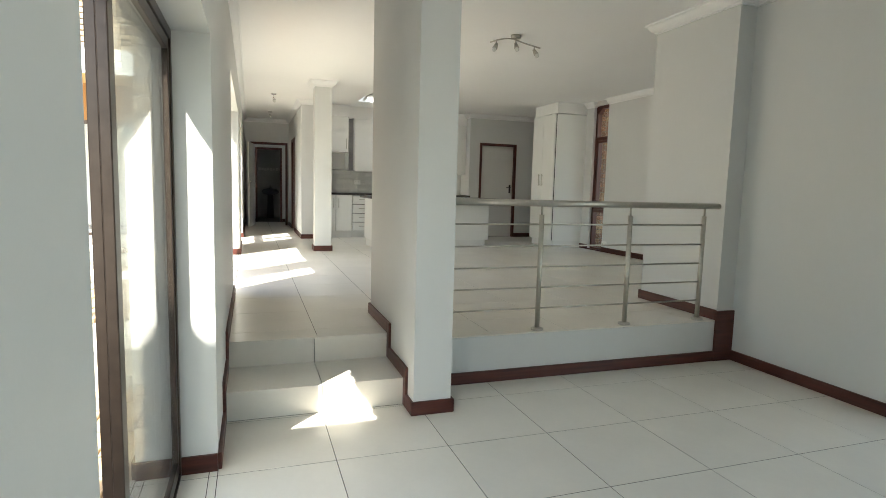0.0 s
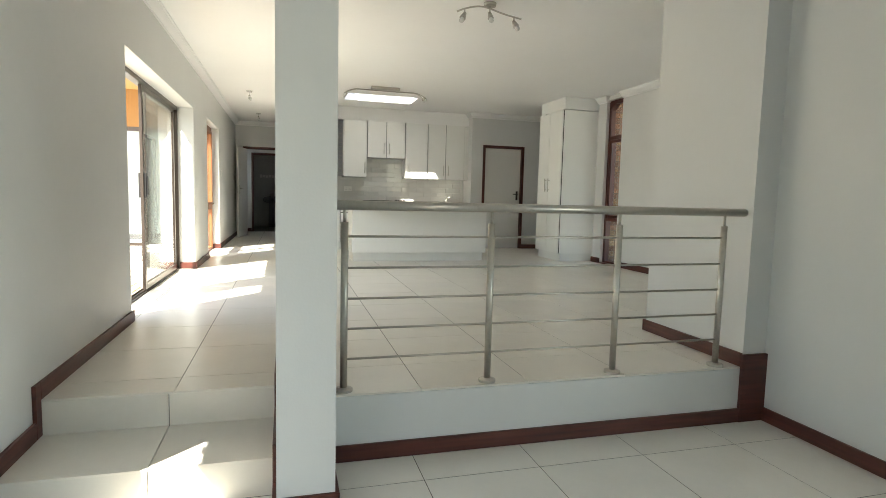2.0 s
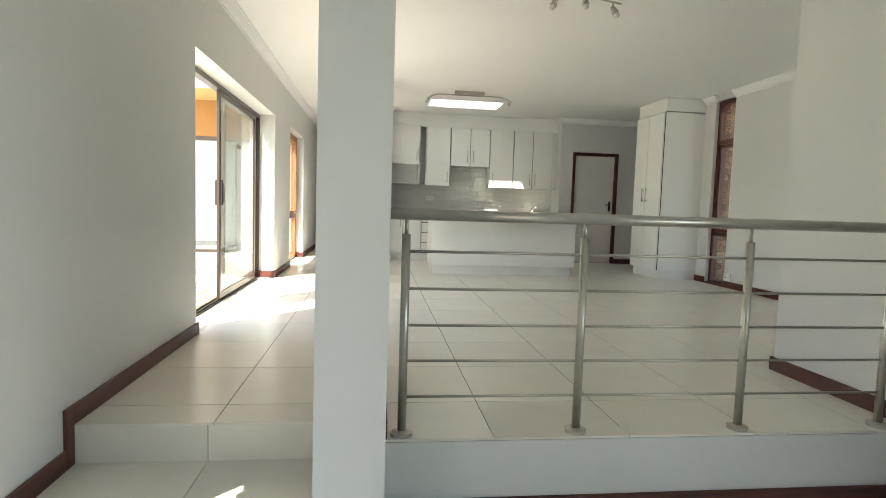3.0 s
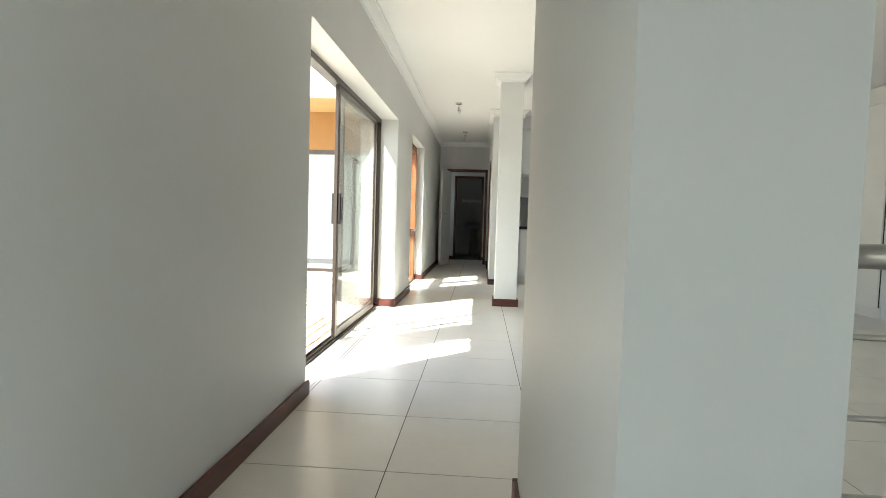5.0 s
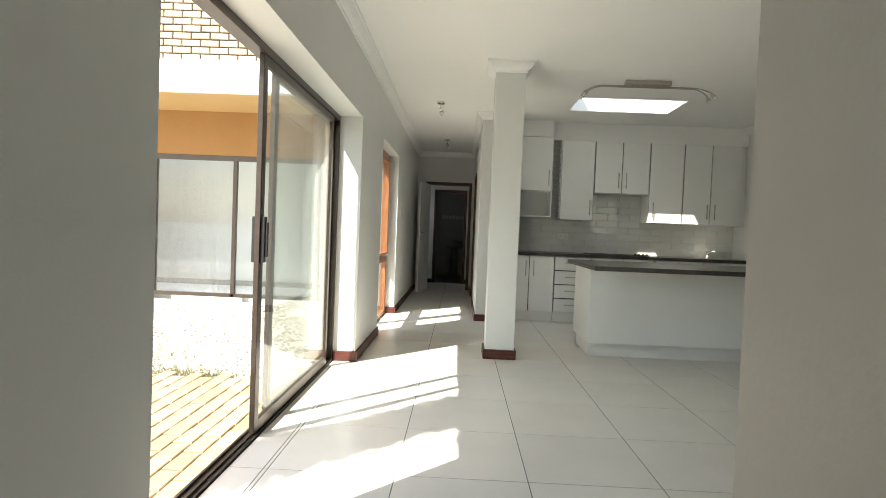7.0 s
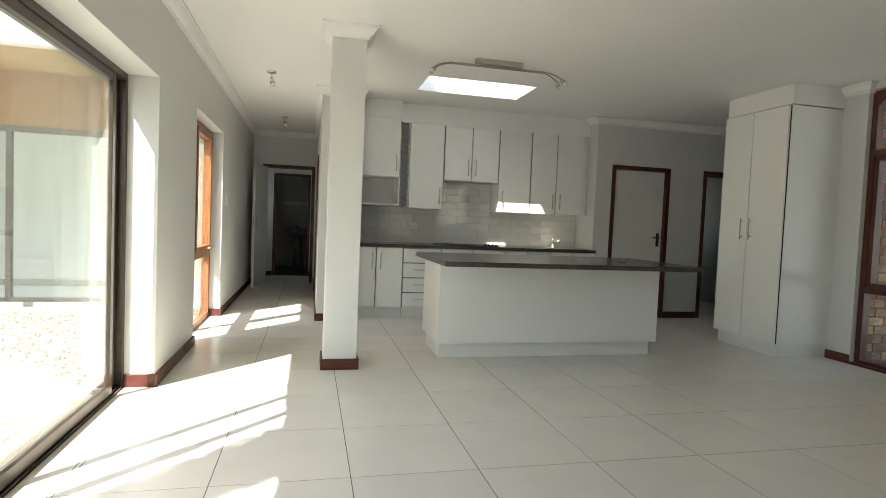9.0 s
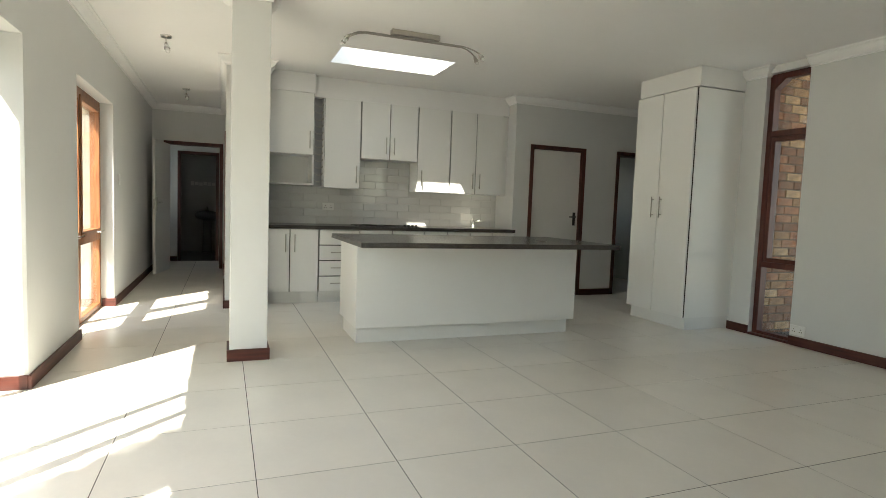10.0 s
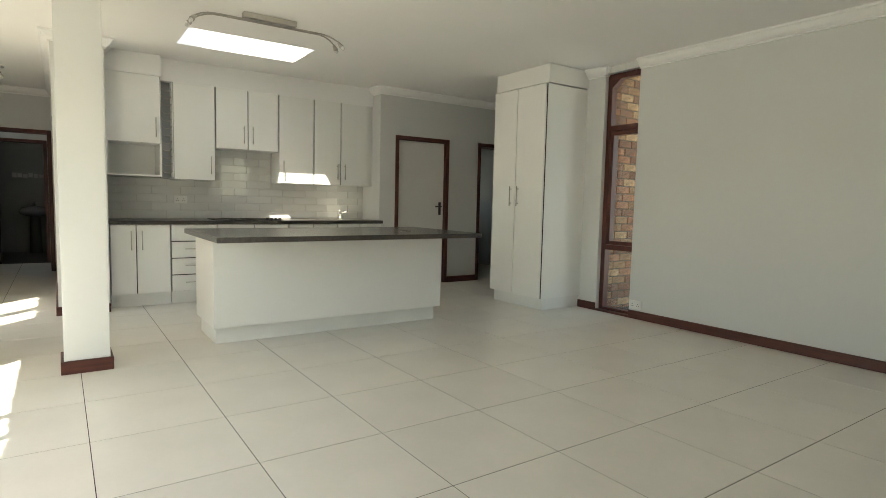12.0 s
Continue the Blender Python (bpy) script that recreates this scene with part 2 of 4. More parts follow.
structure("wall_west", boxes(*west), WALL, "pale grey painted wall with openings to the courtyard", "wall")
leaf = []
for y0, y1, zb, zt in ((YB, S1[0] - 0.05, -0.5, 3.1), (S1[0] - 0.05, S1[1] + 0.02, S1[2] + 0.09, 3.1), (S1[1] + 0.02, S2[0] - 0.05, -0.5, 3.1), (S2[0] - 0.05, S2[1] + 0.02, S2[2] + 0.09, 3.1), (S2[1] + 0.02, S3[0] - 0.05, -0.3, 3.1), (S3[0] - 0.05, S3[1] + 0.02, S3[2] + 0.09, 3.1), (S3[1] + 0.02, 13.2, -0.3, 3.1)):
    leaf.append((XB + 0.012, y0, zb, XO - 0.003, y1, zt))
brick_leaf = structure("wall_west_outside", boxes(*leaf), MORTAR, "pale face brick outer skin of the house", "brick wall")

structure("wall_south", boxes((XO, YB - 0.2, ZL, XS + 0.2, YB, ZT)), WALL, "pale grey painted back wall of the lounge", "wall")
# the opening from -3.6 to 2.5 is out of view, added for daylight
structure("wall_lounge", boxes((XS, YB, ZL, XS + 0.2, -3.6, ZT), (XS, -3.6, 2.1, XS + 0.2, 2.5, ZT), (XS, 2.5, ZL, XS + 0.2, YP, ZT)), WALL, "pale grey painted lounge wall", "wall")
structure("wall_nib", boxes((XN, YP, ZL, XS + 0.2, 4.80, ZT)), WALL, "short painted wall at the end of the railing", "wall")
V = (4.22, 4.98, 1.12, 2.25)   # dining window: from, to, sill, head
structure("wall_dining_south", boxes((XS + 0.2, 4.55, -0.1, V[0], 4.80, ZT), (V[1], 4.55, -0.1, XE + 0.25, 4.80, ZT), (V[0], 4.55, -0.1, V[1], 4.80, V[2]), (V[0], 4.55, V[3], V[1], 4.80, ZT)), WALL, "pale grey painted wall of the dining area", "wall")
W0, W1 = 8.60, 9.04          # narrow window
structure("wall_east", boxes((XE, 4.8, -0.1, XE + 0.25, W0 - 0.15, ZT), (XE, W0 - 0.15, -0.1, XE + 0.045, W0, ZT), (XE + 0.045, W0 - 0.15, 2.56, XE + 0.25, W0, ZT), (XE, W0, 2.56, XE + 0.25, W1, ZT), (XE, W1, -0.1, XE + 0.25, 10.15, ZT)), WALL, "pale grey painted wall beside a narrow window", "wall")
structure("wall_stub", boxes((0.985, 3.39, ZL, 1.225, 4.70, CZ)), WALL, "thick white painted wall end beside the steps", "wall")
pier = boxes((1.005, 9.19, 0, 1.262, 9.45, CZ), bevel=0.004)
structure("pillar", pier, WALL, "slim square white painted pillar", "pillar")
D1, D2 = (4.77, 5.56, 1.99), (6.16, 6.90, 1.99)
structure("wall_north", boxes((XH + 0.22, YK, -0.1, 4.5, YK + 0.2, ZT), (4.5, YD, -0.1, D1[0], YD + 0.71, ZT), (D1[0], YD, D1[2], D1[1], YD + 0.2, ZT), (D1[1], YD, -0.1, D2[0], YD + 0.2, ZT), (D2[0], YD, D2[2], D2[1], YD + 0.2, ZT), (D2[1], YD, -0.1, 7.6, YD + 0.2, ZT)), WALL, "pale grey painted kitchen wall with two doorways", "wall")
H1 = (13.1, 13.95, 2.02)
structure("wall_hall_east", boxes((XH, 11.3, -0.1, 1.40, YK, ZT), (XH, YK, -0.1, XH + 0.22, H1[0], ZT), (XH, H1[0], H1[2], XH + 0.22, H1[1], ZT), (XH, H1[1], -0.1, XH + 0.22, YH + 0.15, ZT)), WALL, "pale grey painted hall wall", "wall")
HD = (0.10, 0.90, 2.02)
structure("wall_hall_end", boxes((XW, YH, -0.1, HD[0], YH + 0.15, ZT), (HD[0], YH, HD[2], HD[1], YH + 0.15, ZT), (HD[1], YH, -0.1, XH, YH + 0.15, ZT)), WALL, "pale grey painted wall at the end of the hall", "wall")
structure("wall_lobby", boxes((XW, 16.3, -0.1, 0.21, 16.42, ZT), (0.21, 16.3, 1.97, 0.83, 16.42, ZT), (0.83, 16.3, -0.1, 1.7, 16.42, ZT), (1.7, YH + 0.15, -0.1, 1.85, 16.42, ZT), (XH, YH + 0.003, -0.1, 1.7, YH + 0.15, ZT)), WALL, "painted walls of the small lobby past the hall", "wall")
structure("wall_bathroom", boxes((XW, 18.5, -0.1, 1.85, 18.7, ZT), (1.7, 16.42, -0.1, 1.85, 18.5, ZT)), GREYTILE, "dark tiled bathroom walls", "wall")
structure("wall_scullery", boxes((5.6, 14.2, -0.1, 7.8, 14.4, 1.0), (5.6, 14.2, 1.0, 6.62, 14.4, ZT), (7.3, 14.2, 1.0, 7.8, 14.4, ZT), (6.62, 14.2, 1.95, 7.3, 14.4, ZT), (7.6, YD + 0.2, -0.1, 7.8, 14.2, ZT), (5.5, YD + 0.2, -0.1, 5.6, 14.4, ZT)), WALL, "painted walls of the scullery", "wall")
structure("wall_passage_east", boxes((XE + 0.003, 10.153, -0.1, 7.6, 10.3, ZT), (7.6, 10.153, -0.1, 7.8, YD + 0.2, ZT)), WALL, "painted wall closing the passage behind the cupboard", "wall")

# ceiling with the skylight's shaft
K = (1.99, 10.39, 3.15, 11.02)
structure("ceiling", boxes((XO, YB - 0.2, CZ, K[0], 18.7, CZ + 0.12), (K[2], YB - 0.2, CZ, 7.8, 18.7, CZ + 0.12), (K[0], YB - 0.2, CZ, K[2], K[1], CZ + 0.12), (K[0], K[3], CZ, K[2], 18.7, CZ + 0.12)), CEIL, "flat white painted ceiling", "ceiling")
skylight = thing("skylight", "white plastered skylight shaft with a clear pane", "skylight", kind="structure")
part("shaft", boxes((K[0] - 0.05, K[1] - 0.05, CZ + 0.12, K[0], K[3] + 0.05, CZ + 0.42), (K[2], K[1] - 0.05, CZ + 0.12, K[2] + 0.05, K[3] + 0.05, CZ + 0.42), (K[0], K[1] - 0.05, CZ + 0.12, K[2], K[1], CZ + 0.42), (K[0], K[3], CZ + 0.12, K[2], K[3] + 0.05, CZ + 0.42)), CEIL, skylight)
pane = part("pane", boxes((K[0] - 0.04, K[1] - 0.04, CZ + 0.43, K[2] + 0.04, K[3] + 0.04, CZ + 0.436)), GLASS, skylight, "clear skylight pane")
pane.visible_shadow = False
# unseen overhang, added only to keep sun off the lounge's south side
structure("sun_shade_slab", boxes((XB - 0.05, YB - 1.6, CZ + 0.30, 8.0, YB - 0.403, CZ + 0.36)), MORTAR, "unseen flat slab added to shade the back of the lounge", "roof")
structure("roof", boxes((XB - 0.05, YB - 0.4, CZ + 0.30, K[0] - 0.06, 18.9, CZ + 0.36), (K[2] + 0.06, YB - 0.4, CZ + 0.30, 8.0, 18.9, CZ + 0.36), (K[0] - 0.06, YB - 0.4, CZ + 0.30, K[2] + 0.06, K[1] - 0.06, CZ + 0.36), (K[0] - 0.06, K[3] + 0.06, CZ + 0.30, K[2] + 0.06, 18.9, CZ + 0.36)), MORTAR, "flat roof slab over the house", "roof")

# ---- trims ----
structure("wall_platform", boxes((1.225, YP, ZL, XN, YP + 0.1, -0.012)), WALL, "low white painted face of the raised floor", "wall")
structure("step_core", boxes((XW, Y1 + 0.012, ZL - 0.05, 0.985, Y2 + 0.2, -0.184), (XW, Y2 + 0.012, -0.184, 0.985, Y2 + 0.2, -0.012)), GROUT, "core of the two tiled steps", "step")

ST, SH = 0.018, 0.085
skirt = [
    # west wall and its steps
    (XW, YB, ZL, XW + ST, S1[0], ZL + SH), (XW, S1[1], ZL, XW + ST, Y1 - 0.06, ZL + SH), (XW, Y1 - 0.06, ZL, XW + ST, Y1, -0.172 + SH), (XW, Y1, -0.172, XW + ST, Y2 - 0.06, -0.172 + SH), (XW, Y2 - 0.06, -0.172, XW + ST, Y2, SH), (XW, Y2, 0, XW + ST, S2[0] + 0.02, SH),
    (XW, S2[1] - ST, 0, XW + ST, S3[0] + 0.01, SH), (XW, S3[1] - ST, 0, XW + ST, YH, SH),
    (XO + 0.018, S1[1] - ST, ZL, XW, S1[1], ZL + SH), (XO + 0.018, S2[1] - ST, 0, XW, S2[1], SH), (XO + 0.09, S3[1] - ST, 0, XW, S3[1], SH),
    # wall end beside the steps
    (0.985 - ST, 3.39 - ST, ZL, 1.225 + ST, 3.39, ZL + SH), (0.985 - ST, 3.39, ZL, 0.985, Y1 - 0.06, ZL + SH), (0.985 - ST, Y1 - 0.06, ZL, 0.985, Y1, -0.172 + SH), (0.985 - ST, Y1, -0.172, 0.985, Y2 - 0.06, -0.172 + SH), (0.985 - ST, Y2 - 0.06, -0.172, 0.985, Y2, SH), (0.985 - ST, Y2, 0, 0.985, 4.70, SH), (0.985 - ST, 4.70, 0, 1.225 + ST, 4.70 + ST, SH), (1.225, 3.39, ZL, 1.225 + ST, YP - ST, ZL + SH), (1.225, YP, 0, 1.225 + ST, 4.70, SH),
    # raised floor's face, nib and lounge
    (1.225, YP - ST, ZL, XN - 0.002, YP, ZL + SH), (XN - ST, YP - ST - 0.006, ZL, XS, YP, SH - 0.006), (XN - ST, YP, 0, XN, 4.80, SH), (XS - ST, YB + ST, ZL, XS, -3.6, ZL + SH), (XS - ST, 2.5, ZL, XS, YP - ST, ZL + SH), (XW, YB, ZL, XS, YB + ST, ZL + SH),
    # dining and kitchen
    (XN - ST, 4.80, 0, XE, 4.80 + ST, SH), (XE - ST, 4.80, 0, XE, W0, SH), (XE - ST, W1, 0, XE, 9.29, SH), (4.56, YD - ST, 0, D1[0] - 0.04, YD, SH), (D1[1] + 0.04, YD - ST, 0, D2[0] - 0.04, YD, SH),
    # pillar
    (1.005 - ST, 9.19 - ST, 0, 1.262 + ST, 9.19, SH), (1.005 - ST, 9.45, 0, 1.262 + ST, 9.45 + ST, SH), (1.005 - ST, 9.19, 0, 1.005, 9.45, SH), (1.262, 9.19, 0, 1.262 + ST, 9.45, SH),
    # hall and lobby
    (XH - ST, 11.3 - ST, 0, 1.40, 11.3, SH), (XH - ST, 11.3, 0, XH, H1[0] - 0.05, SH), (XH - ST, H1[1] + 0.05, 0, XH, YH, SH), (HD[1] + 0.05, YH - ST, 0, XH, YH, SH), (XW, 16.3 - ST, 0, 0.168, 16.3, SH), (0.872, 16.3 - ST, 0, 1.7, 16.3, SH),
]
bm = bmesh.new()
for r in skirt:
    box(bm, *r)
bmesh.ops.bevel(bm, geom=[e for e in bm.edges if e.is_manifold], offset=0.003, segments=1, affect="EDGES")
structure("baseboard", bm, SKIRTING, "dark mahogany-stained timber skirting that steps with the stairs", "skirting")

COVE = ((0, 0), (0, -0.094), (0.014, -0.094), (0.014, -0.080), (0.024, -0.076), (0.044, -0.060), (0.062, -0.034), (0.068, -0.020), (0.082, -0.018), (0.082, 0))
bm = bmesh.new()
sweep(bm, COVE, [(XE, W0, CZ), (XE, 4.8, CZ), (XN, 4.8, CZ), (XN, YP, CZ), (XS, YP, CZ), (XS, YB, CZ), (XW, YB, CZ), (XW, YH, CZ), (XH, YH, CZ), (XH, 11.3, CZ), (1.40, 11.3, CZ), (1.40, 11.64, CZ)])
sweep(bm, COVE, [(4.5, 11.77, CZ), (4.5, YD, CZ), (7.6, YD, CZ)])
sweep(bm, COVE, [(XE, 9.27, CZ), (XE, W1, CZ), (XE + 0.2, W1, CZ)])
sweep(bm, COVE, [(1.005, 9.45, CZ), (1.005, 9.19, CZ), (1.262, 9.19, CZ), (1.262, 9.45, CZ)], closed=True)
sweep(bm, COVE, [(0.985, 4.70, CZ), (0.985, 3.39, CZ), (1.225, 3.39, CZ), (1.225, 4.70, CZ)], closed=True)
structure("cornice", bm, CORN, "white moulded plaster cornice", "cornice")


# ---- doors and windows ----
def sliding_door(name, span, low, label, slide, fixed, out, stack, grip, stile=0.05):
    """An aluminium sliding door standing open, its sliding leaf stacked on the fixed one."""
    y0, y1, head = span
    d = thing(name, label, "sliding door", (XO, y1, low), kind="structure")
    d.location = (0, 0, 0)
    xo, xi = XO - out, XO + 0.078 - out
    part("frame", boxes((xo, y0, head - 0.045, xi, y1, head), (xo, y0, low, xi, y0 + 0.035, head - 0.045), (xo, y1 - 0.035, low, xi, y1, head - 0.045), bevel=0.003), BRONZE, d)
    part("track", boxes((xo, y0 + 0.035, low + 0.001, xi, y1 - 0.035, low + 0.014), (xo + 0.018, y0 + 0.035, low + 0.014, xo + 0.024, y1 - 0.035, low + 0.026), (xo + 0.055, y0 + 0.035, low + 0.014, xo + 0.061, y1 - 0.035, low + 0.026)), BRONZE, d)
    for nm, a, b, x in (("fixed_leaf", fixed, y1 - 0.035, xo + 0.008), ("sliding_leaf", slide, y1 - stack, xo + 0.043)):
        lf = part(nm, boxes((x, a, low + 0.022, x + 0.028, a + 0.06, head - 0.047), (x, b - stile, low + 0.022, x + 0.028, b, head - 0.047), (x, a + 0.06, low + 0.022, x + 0.028, b - stile, low + 0.085), (x, a + 0.06, head - 0.095, x + 0.028, b - stile, head - 0.047), bevel=0.003), BRONZE, d)
        g = part("pane", boxes((x + 0.011, a + 0.055, low + 0.08, x + 0.017, b - stile + 0.005, head - 0.09)), GLASS, lf, "clear glass pane")
        g.visible_shadow = False
        if grip and nm == "sliding_leaf":
            bmh = boxes((x + 0.028, a + 0.012, low + 0.92, x + 0.05, a + 0.048, low + 1.16), (x - 0.02, a + 0.012, low + 0.92, x, a + 0.048, low + 1.16), bevel=0.006)
            box(bmh, x + 0.05, a + 0.02, low + 0.95, x + 0.062, a + 0.04, low + 1.13, 0.004)
            part("handle", bmh, BLACK, lf, "black pull handle")
    return d


sliding_door("door_1", S1, ZL, "open bronze aluminium sliding door onto the patio", 1.86, 1.90, 0.035, 0.036, False, 0.028)
sliding_door("door_2", S2, 0.0, "open bronze aluminium sliding door onto the courtyard", 7.07, 7.36, 0.062, 0.205, True)

# unseen glazing, added to bring more light into the lounge
sg = thing("fill_door_lounge", "unseen bronze aluminium glazed door added to light the lounge", "sliding door", kind="structure")
xg = XS + 0.1
part("frame", boxes((xg - 0.04, -3.6, 2.05, xg + 0.04, 2.5, 2.1), (xg - 0.04, -3.6, ZL, xg + 0.04, -3.56, 2.05), (xg - 0.04, 2.46, ZL, xg + 0.04, 2.5, 2.05), (xg - 0.04, -3.56, ZL, xg + 0.04, 2.46, ZL + 0.05), (xg - 0.035, -1.76, ZL + 0.05, xg + 0.035, -1.70, 2.05), (xg - 0.035, 0.10, ZL + 0.05, xg + 0.035, 0.16, 2.05)), BRONZE, sg)
for a, b in ((-3.56, -1.76), (-1.70, 0.10), (0.16, 2.46)):
    g = part("pane", boxes((xg - 0.003, a, ZL + 0.05, xg + 0.003, b, 2.05)), GLASS, sg, "clear glass pane")
    g.visible_shadow = False
# window out of view, added to brighten the bathroom
bw4 = thing("fill_window_bathroom", "small unseen bronze window added to light the bathroom", "window", kind="structure")
part("window_frame", boxes((XO + 0.05, 17.0, 1.7, XO + 0.1, 17.04, 2.0), (XO + 0.05, 17.56, 1.7, XO + 0.1, 17.6, 2.0), (XO + 0.05, 17.04, 1.7, XO + 0.1, 17.56, 1.74), (XO + 0.05, 17.04, 1.96, XO + 0.1, 17.56, 2.0)), BRONZE, bw4)
g = part("pane", boxes((XO + 0.072, 17.04, 1.74, XO + 0.078, 17.56, 1.96)), GLASS, bw4, "clear glass pane")
g.visible_shadow = False
# hidden window, added so daylight reaches the lobby walls
bw5 = thing("fill_window_lobby", "unseen bronze window added to light the lobby", "window", kind="structure")
part("window_frame", boxes((XO + 0.05, 15.4, 0.9, XO + 0.1, 15.44, 2.0), (XO + 0.05, 16.06, 0.9, XO + 0.1, 16.1, 2.0), (XO + 0.05, 15.44, 0.9, XO + 0.1, 16.06, 0.94), (XO + 0.05, 15.44, 1.96, XO + 0.1, 16.06, 2.0)), BRONZE, bw5)
g = part("pane", boxes((XO + 0.072, 15.44, 0.94, XO + 0.078, 16.06, 1.96)), GLASS, bw5, "clear glass pane")
g.visible_shadow = False

# dining window with small panes
dw = thing("window_6", "mahogany dining window divided into small panes", "window", kind="structure")
ya, yb = 4.62, 4.69
part("window_frame", boxes((V[0], ya, V[2], V[0] + 0.05, yb, V[3]), (V[1] - 0.05, ya, V[2], V[1], yb, V[3]), (V[0] + 0.05, ya, V[2], V[1] - 0.05, yb, V[2] + 0.05), (V[0] + 0.05, ya, V[3] - 0.05, V[1] - 0.05, yb, V[3]), bevel=0.003), SKIRT, dw)
vx = [V[0] + 0.05 + i * (V[1] - V[0] - 0.1) / 3 for i in range(4)]
vz = [V[2] + 0.05 + i * (V[3] - V[2] - 0.1) / 4 for i in range(5)]
for x in vx[1:-1]:
    part("glazing_bar", boxes((x - 0.018, ya + 0.015, vz[0], x + 0.018, yb - 0.01, vz[-1])), SKIRT, dw)
for z in vz[1:-1]:
    part("glazing_bar", boxes((vx[0], ya + 0.017, z - 0.018, vx[-1], yb - 0.012, z + 0.018)), SKIRT, dw)
g = part("pane", boxes((vx[0], 4.652, vz[0], vx[-1], 4.656, vz[-1])), GLASS, dw, "clear glass pane")
g.visible_shadow = False
part("window_sill", boxes((V[0], 4.69, V[2] - 0.002, V[1], 4.815, V[2] + 0.02), bevel=0.003), SKIRT, dw)

# timber window with a low light and two upper lights
win = thing("window_1", "varnished timber window with two tall lights over low panes", "window", kind="structure")
xa, xb = XO + 0.005, XO + 0.085
part("window_frame", boxes((xa, S3[0], 0.002, xb, S3[0] + 0.06, S3[2]), (xa, S3[1] - 0.06, 0.002, xb, S3[1], S3[2]), (xa, S3[0] + 0.06, S3[2] - 0.06, xb, S3[1] - 0.06, S3[2]), (xa, S3[0] + 0.06, 0.002, xb, S3[1] - 0.06, 0.05), (xa, S3[0] + 0.06, 0.70, xb, S3[1] - 0.06, 0.765), (xa, 10.69, 0.05, xb, 10.75, 0.70), (xa, 10.69, 0.765, xb, 10.75, S3[2] - 0.06), bevel=0.004), TIMBER, win)
for a, b in ((S3[0] + 0.06, 10.69), (10.75, S3[1] - 0.06)):
    cs = part("casement", boxes((xa + 0.02, a, 0.765, xb + 0.012, a + 0.045, S3[2] - 0.06), (xa + 0.02, b - 0.045, 0.765, xb + 0.012, b, S3[2] - 0.06), (xa + 0.02, a + 0.045, 0.765, xb + 0.012, b - 0.045, 0.82), (xa + 0.02, a + 0.045, S3[2] - 0.11, xb + 0.012, b - 0.045, S3[2] - 0.06), bevel=0.003), TIMBER, win)
    for z0, z1 in ((0.05, 0.70), (0.81, S3[2] - 0.1)):
        g = part("pane", boxes((xa + 0.045, a + 0.01, z0, xa + 0.05, b - 0.01, z1)), GLASS, win, "clear glass pane")
        g.visible_shadow = False
    bmh = rod(bmesh.new(), (xb + 0.012, b - 0.2, 0.79), (xb + 0.05, b - 0.2, 0.79), 0.012)
    rod(bmh, (xb + 0.05, b - 0.2, 0.79), (xb + 0.055, b - 0.07, 0.80), 0.008)
    part("latch", bmh, CHROME, cs, "metal casement latch")

# narrow full-height timber window
WF = W0 - 0.148
nw = thing("window_2", "narrow full-height mahogany window with clipped top corners", "window", kind="structure")
xa, xb = XE + 0.05, XE + 0.13
bm = boxes((xa, WF, 0, xb, WF + 0.05, 2.555), (xa, W1 - 0.055, 0, xb, W1, 2.555), (xa, WF + 0.05, 2.50, xb, W1 - 0.055, 2.555), (xa, WF + 0.05, 0, xb, W1 - 0.055, 0.045), (xa - 0.01, WF + 0.05, 0.68, xb, W1 - 0.055, 0.735), (xa - 0.01, WF + 0.05, 1.95, xb, W1 - 0.055, 2.01), bevel=0.004)
for y, s in ((W1 - 0.055, -1), (WF + 0.05, 1)):
    tri = [bm.verts.new((x, y + s * a, 2.50 - b)) for x in (xa, xb) for a, b in ((0, 0), (0.11, 0), (0, 0.09))]
    for f in ((0, 1, 2), (5, 4, 3), (0, 3, 4, 1), (1, 4, 5, 2), (2, 5, 3, 0)):
        bm.faces.new([tri[i] for i in f])
bmesh.ops.recalc_face_normals(bm, faces=bm.faces)
part("window_frame", bm, SKIRT, nw)
cs = part("casement", boxes((xa + 0.01, WF + 0.05, 0.735, xb + 0.01, WF + 0.085, 1.95), (xa + 0.01, W1 - 0.095, 0.735, xb + 0.01, W1 - 0.055, 1.95), (xa + 0.01, WF + 0.085, 0.735, xb + 0.01, W1 - 0.095, 0.775), (xa + 0.01, WF + 0.085, 1.91, xb + 0.01, W1 - 0.095, 1.95), bevel=0.003), SKIRT, nw)
for z0, z1 in ((0.04, 0.69), (0.76, 1.93), (2.0, 2.51)):
    g = part("pane", boxes((xb - 0.008, WF + 0.04, z0, xb - 0.003, W1 - 0.045, z1)), GLASS, nw, "clear glass pane")
    g.visible_shadow = False
part("window_sill", boxes((XE - 0.012, W0 + 0.002, -0.002, XE + 0.05, W1 - 0.002, 0.02), bevel=0.003), SKIRT, nw)


def door_frame(owner, x0, x1, head, y, depth, w=0.05, proud=0.012):
    """A timber lining round an opening in a wall that faces south."""
    part("door_frame", boxes((x0 - w + 0.01, y - proud, 0.001, x0 + 0.012, y + depth + proud, head + w - 0.01), (x1 - 0.012, y - proud, 0.001, x1 + w - 0.01, y + depth + proud, head + w - 0.01), (x0 + 0.012, y - proud, head - 0.012, x1 - 0.012, y + depth + proud, head + w - 0.01), bevel=0.004), SKIRT, owner)


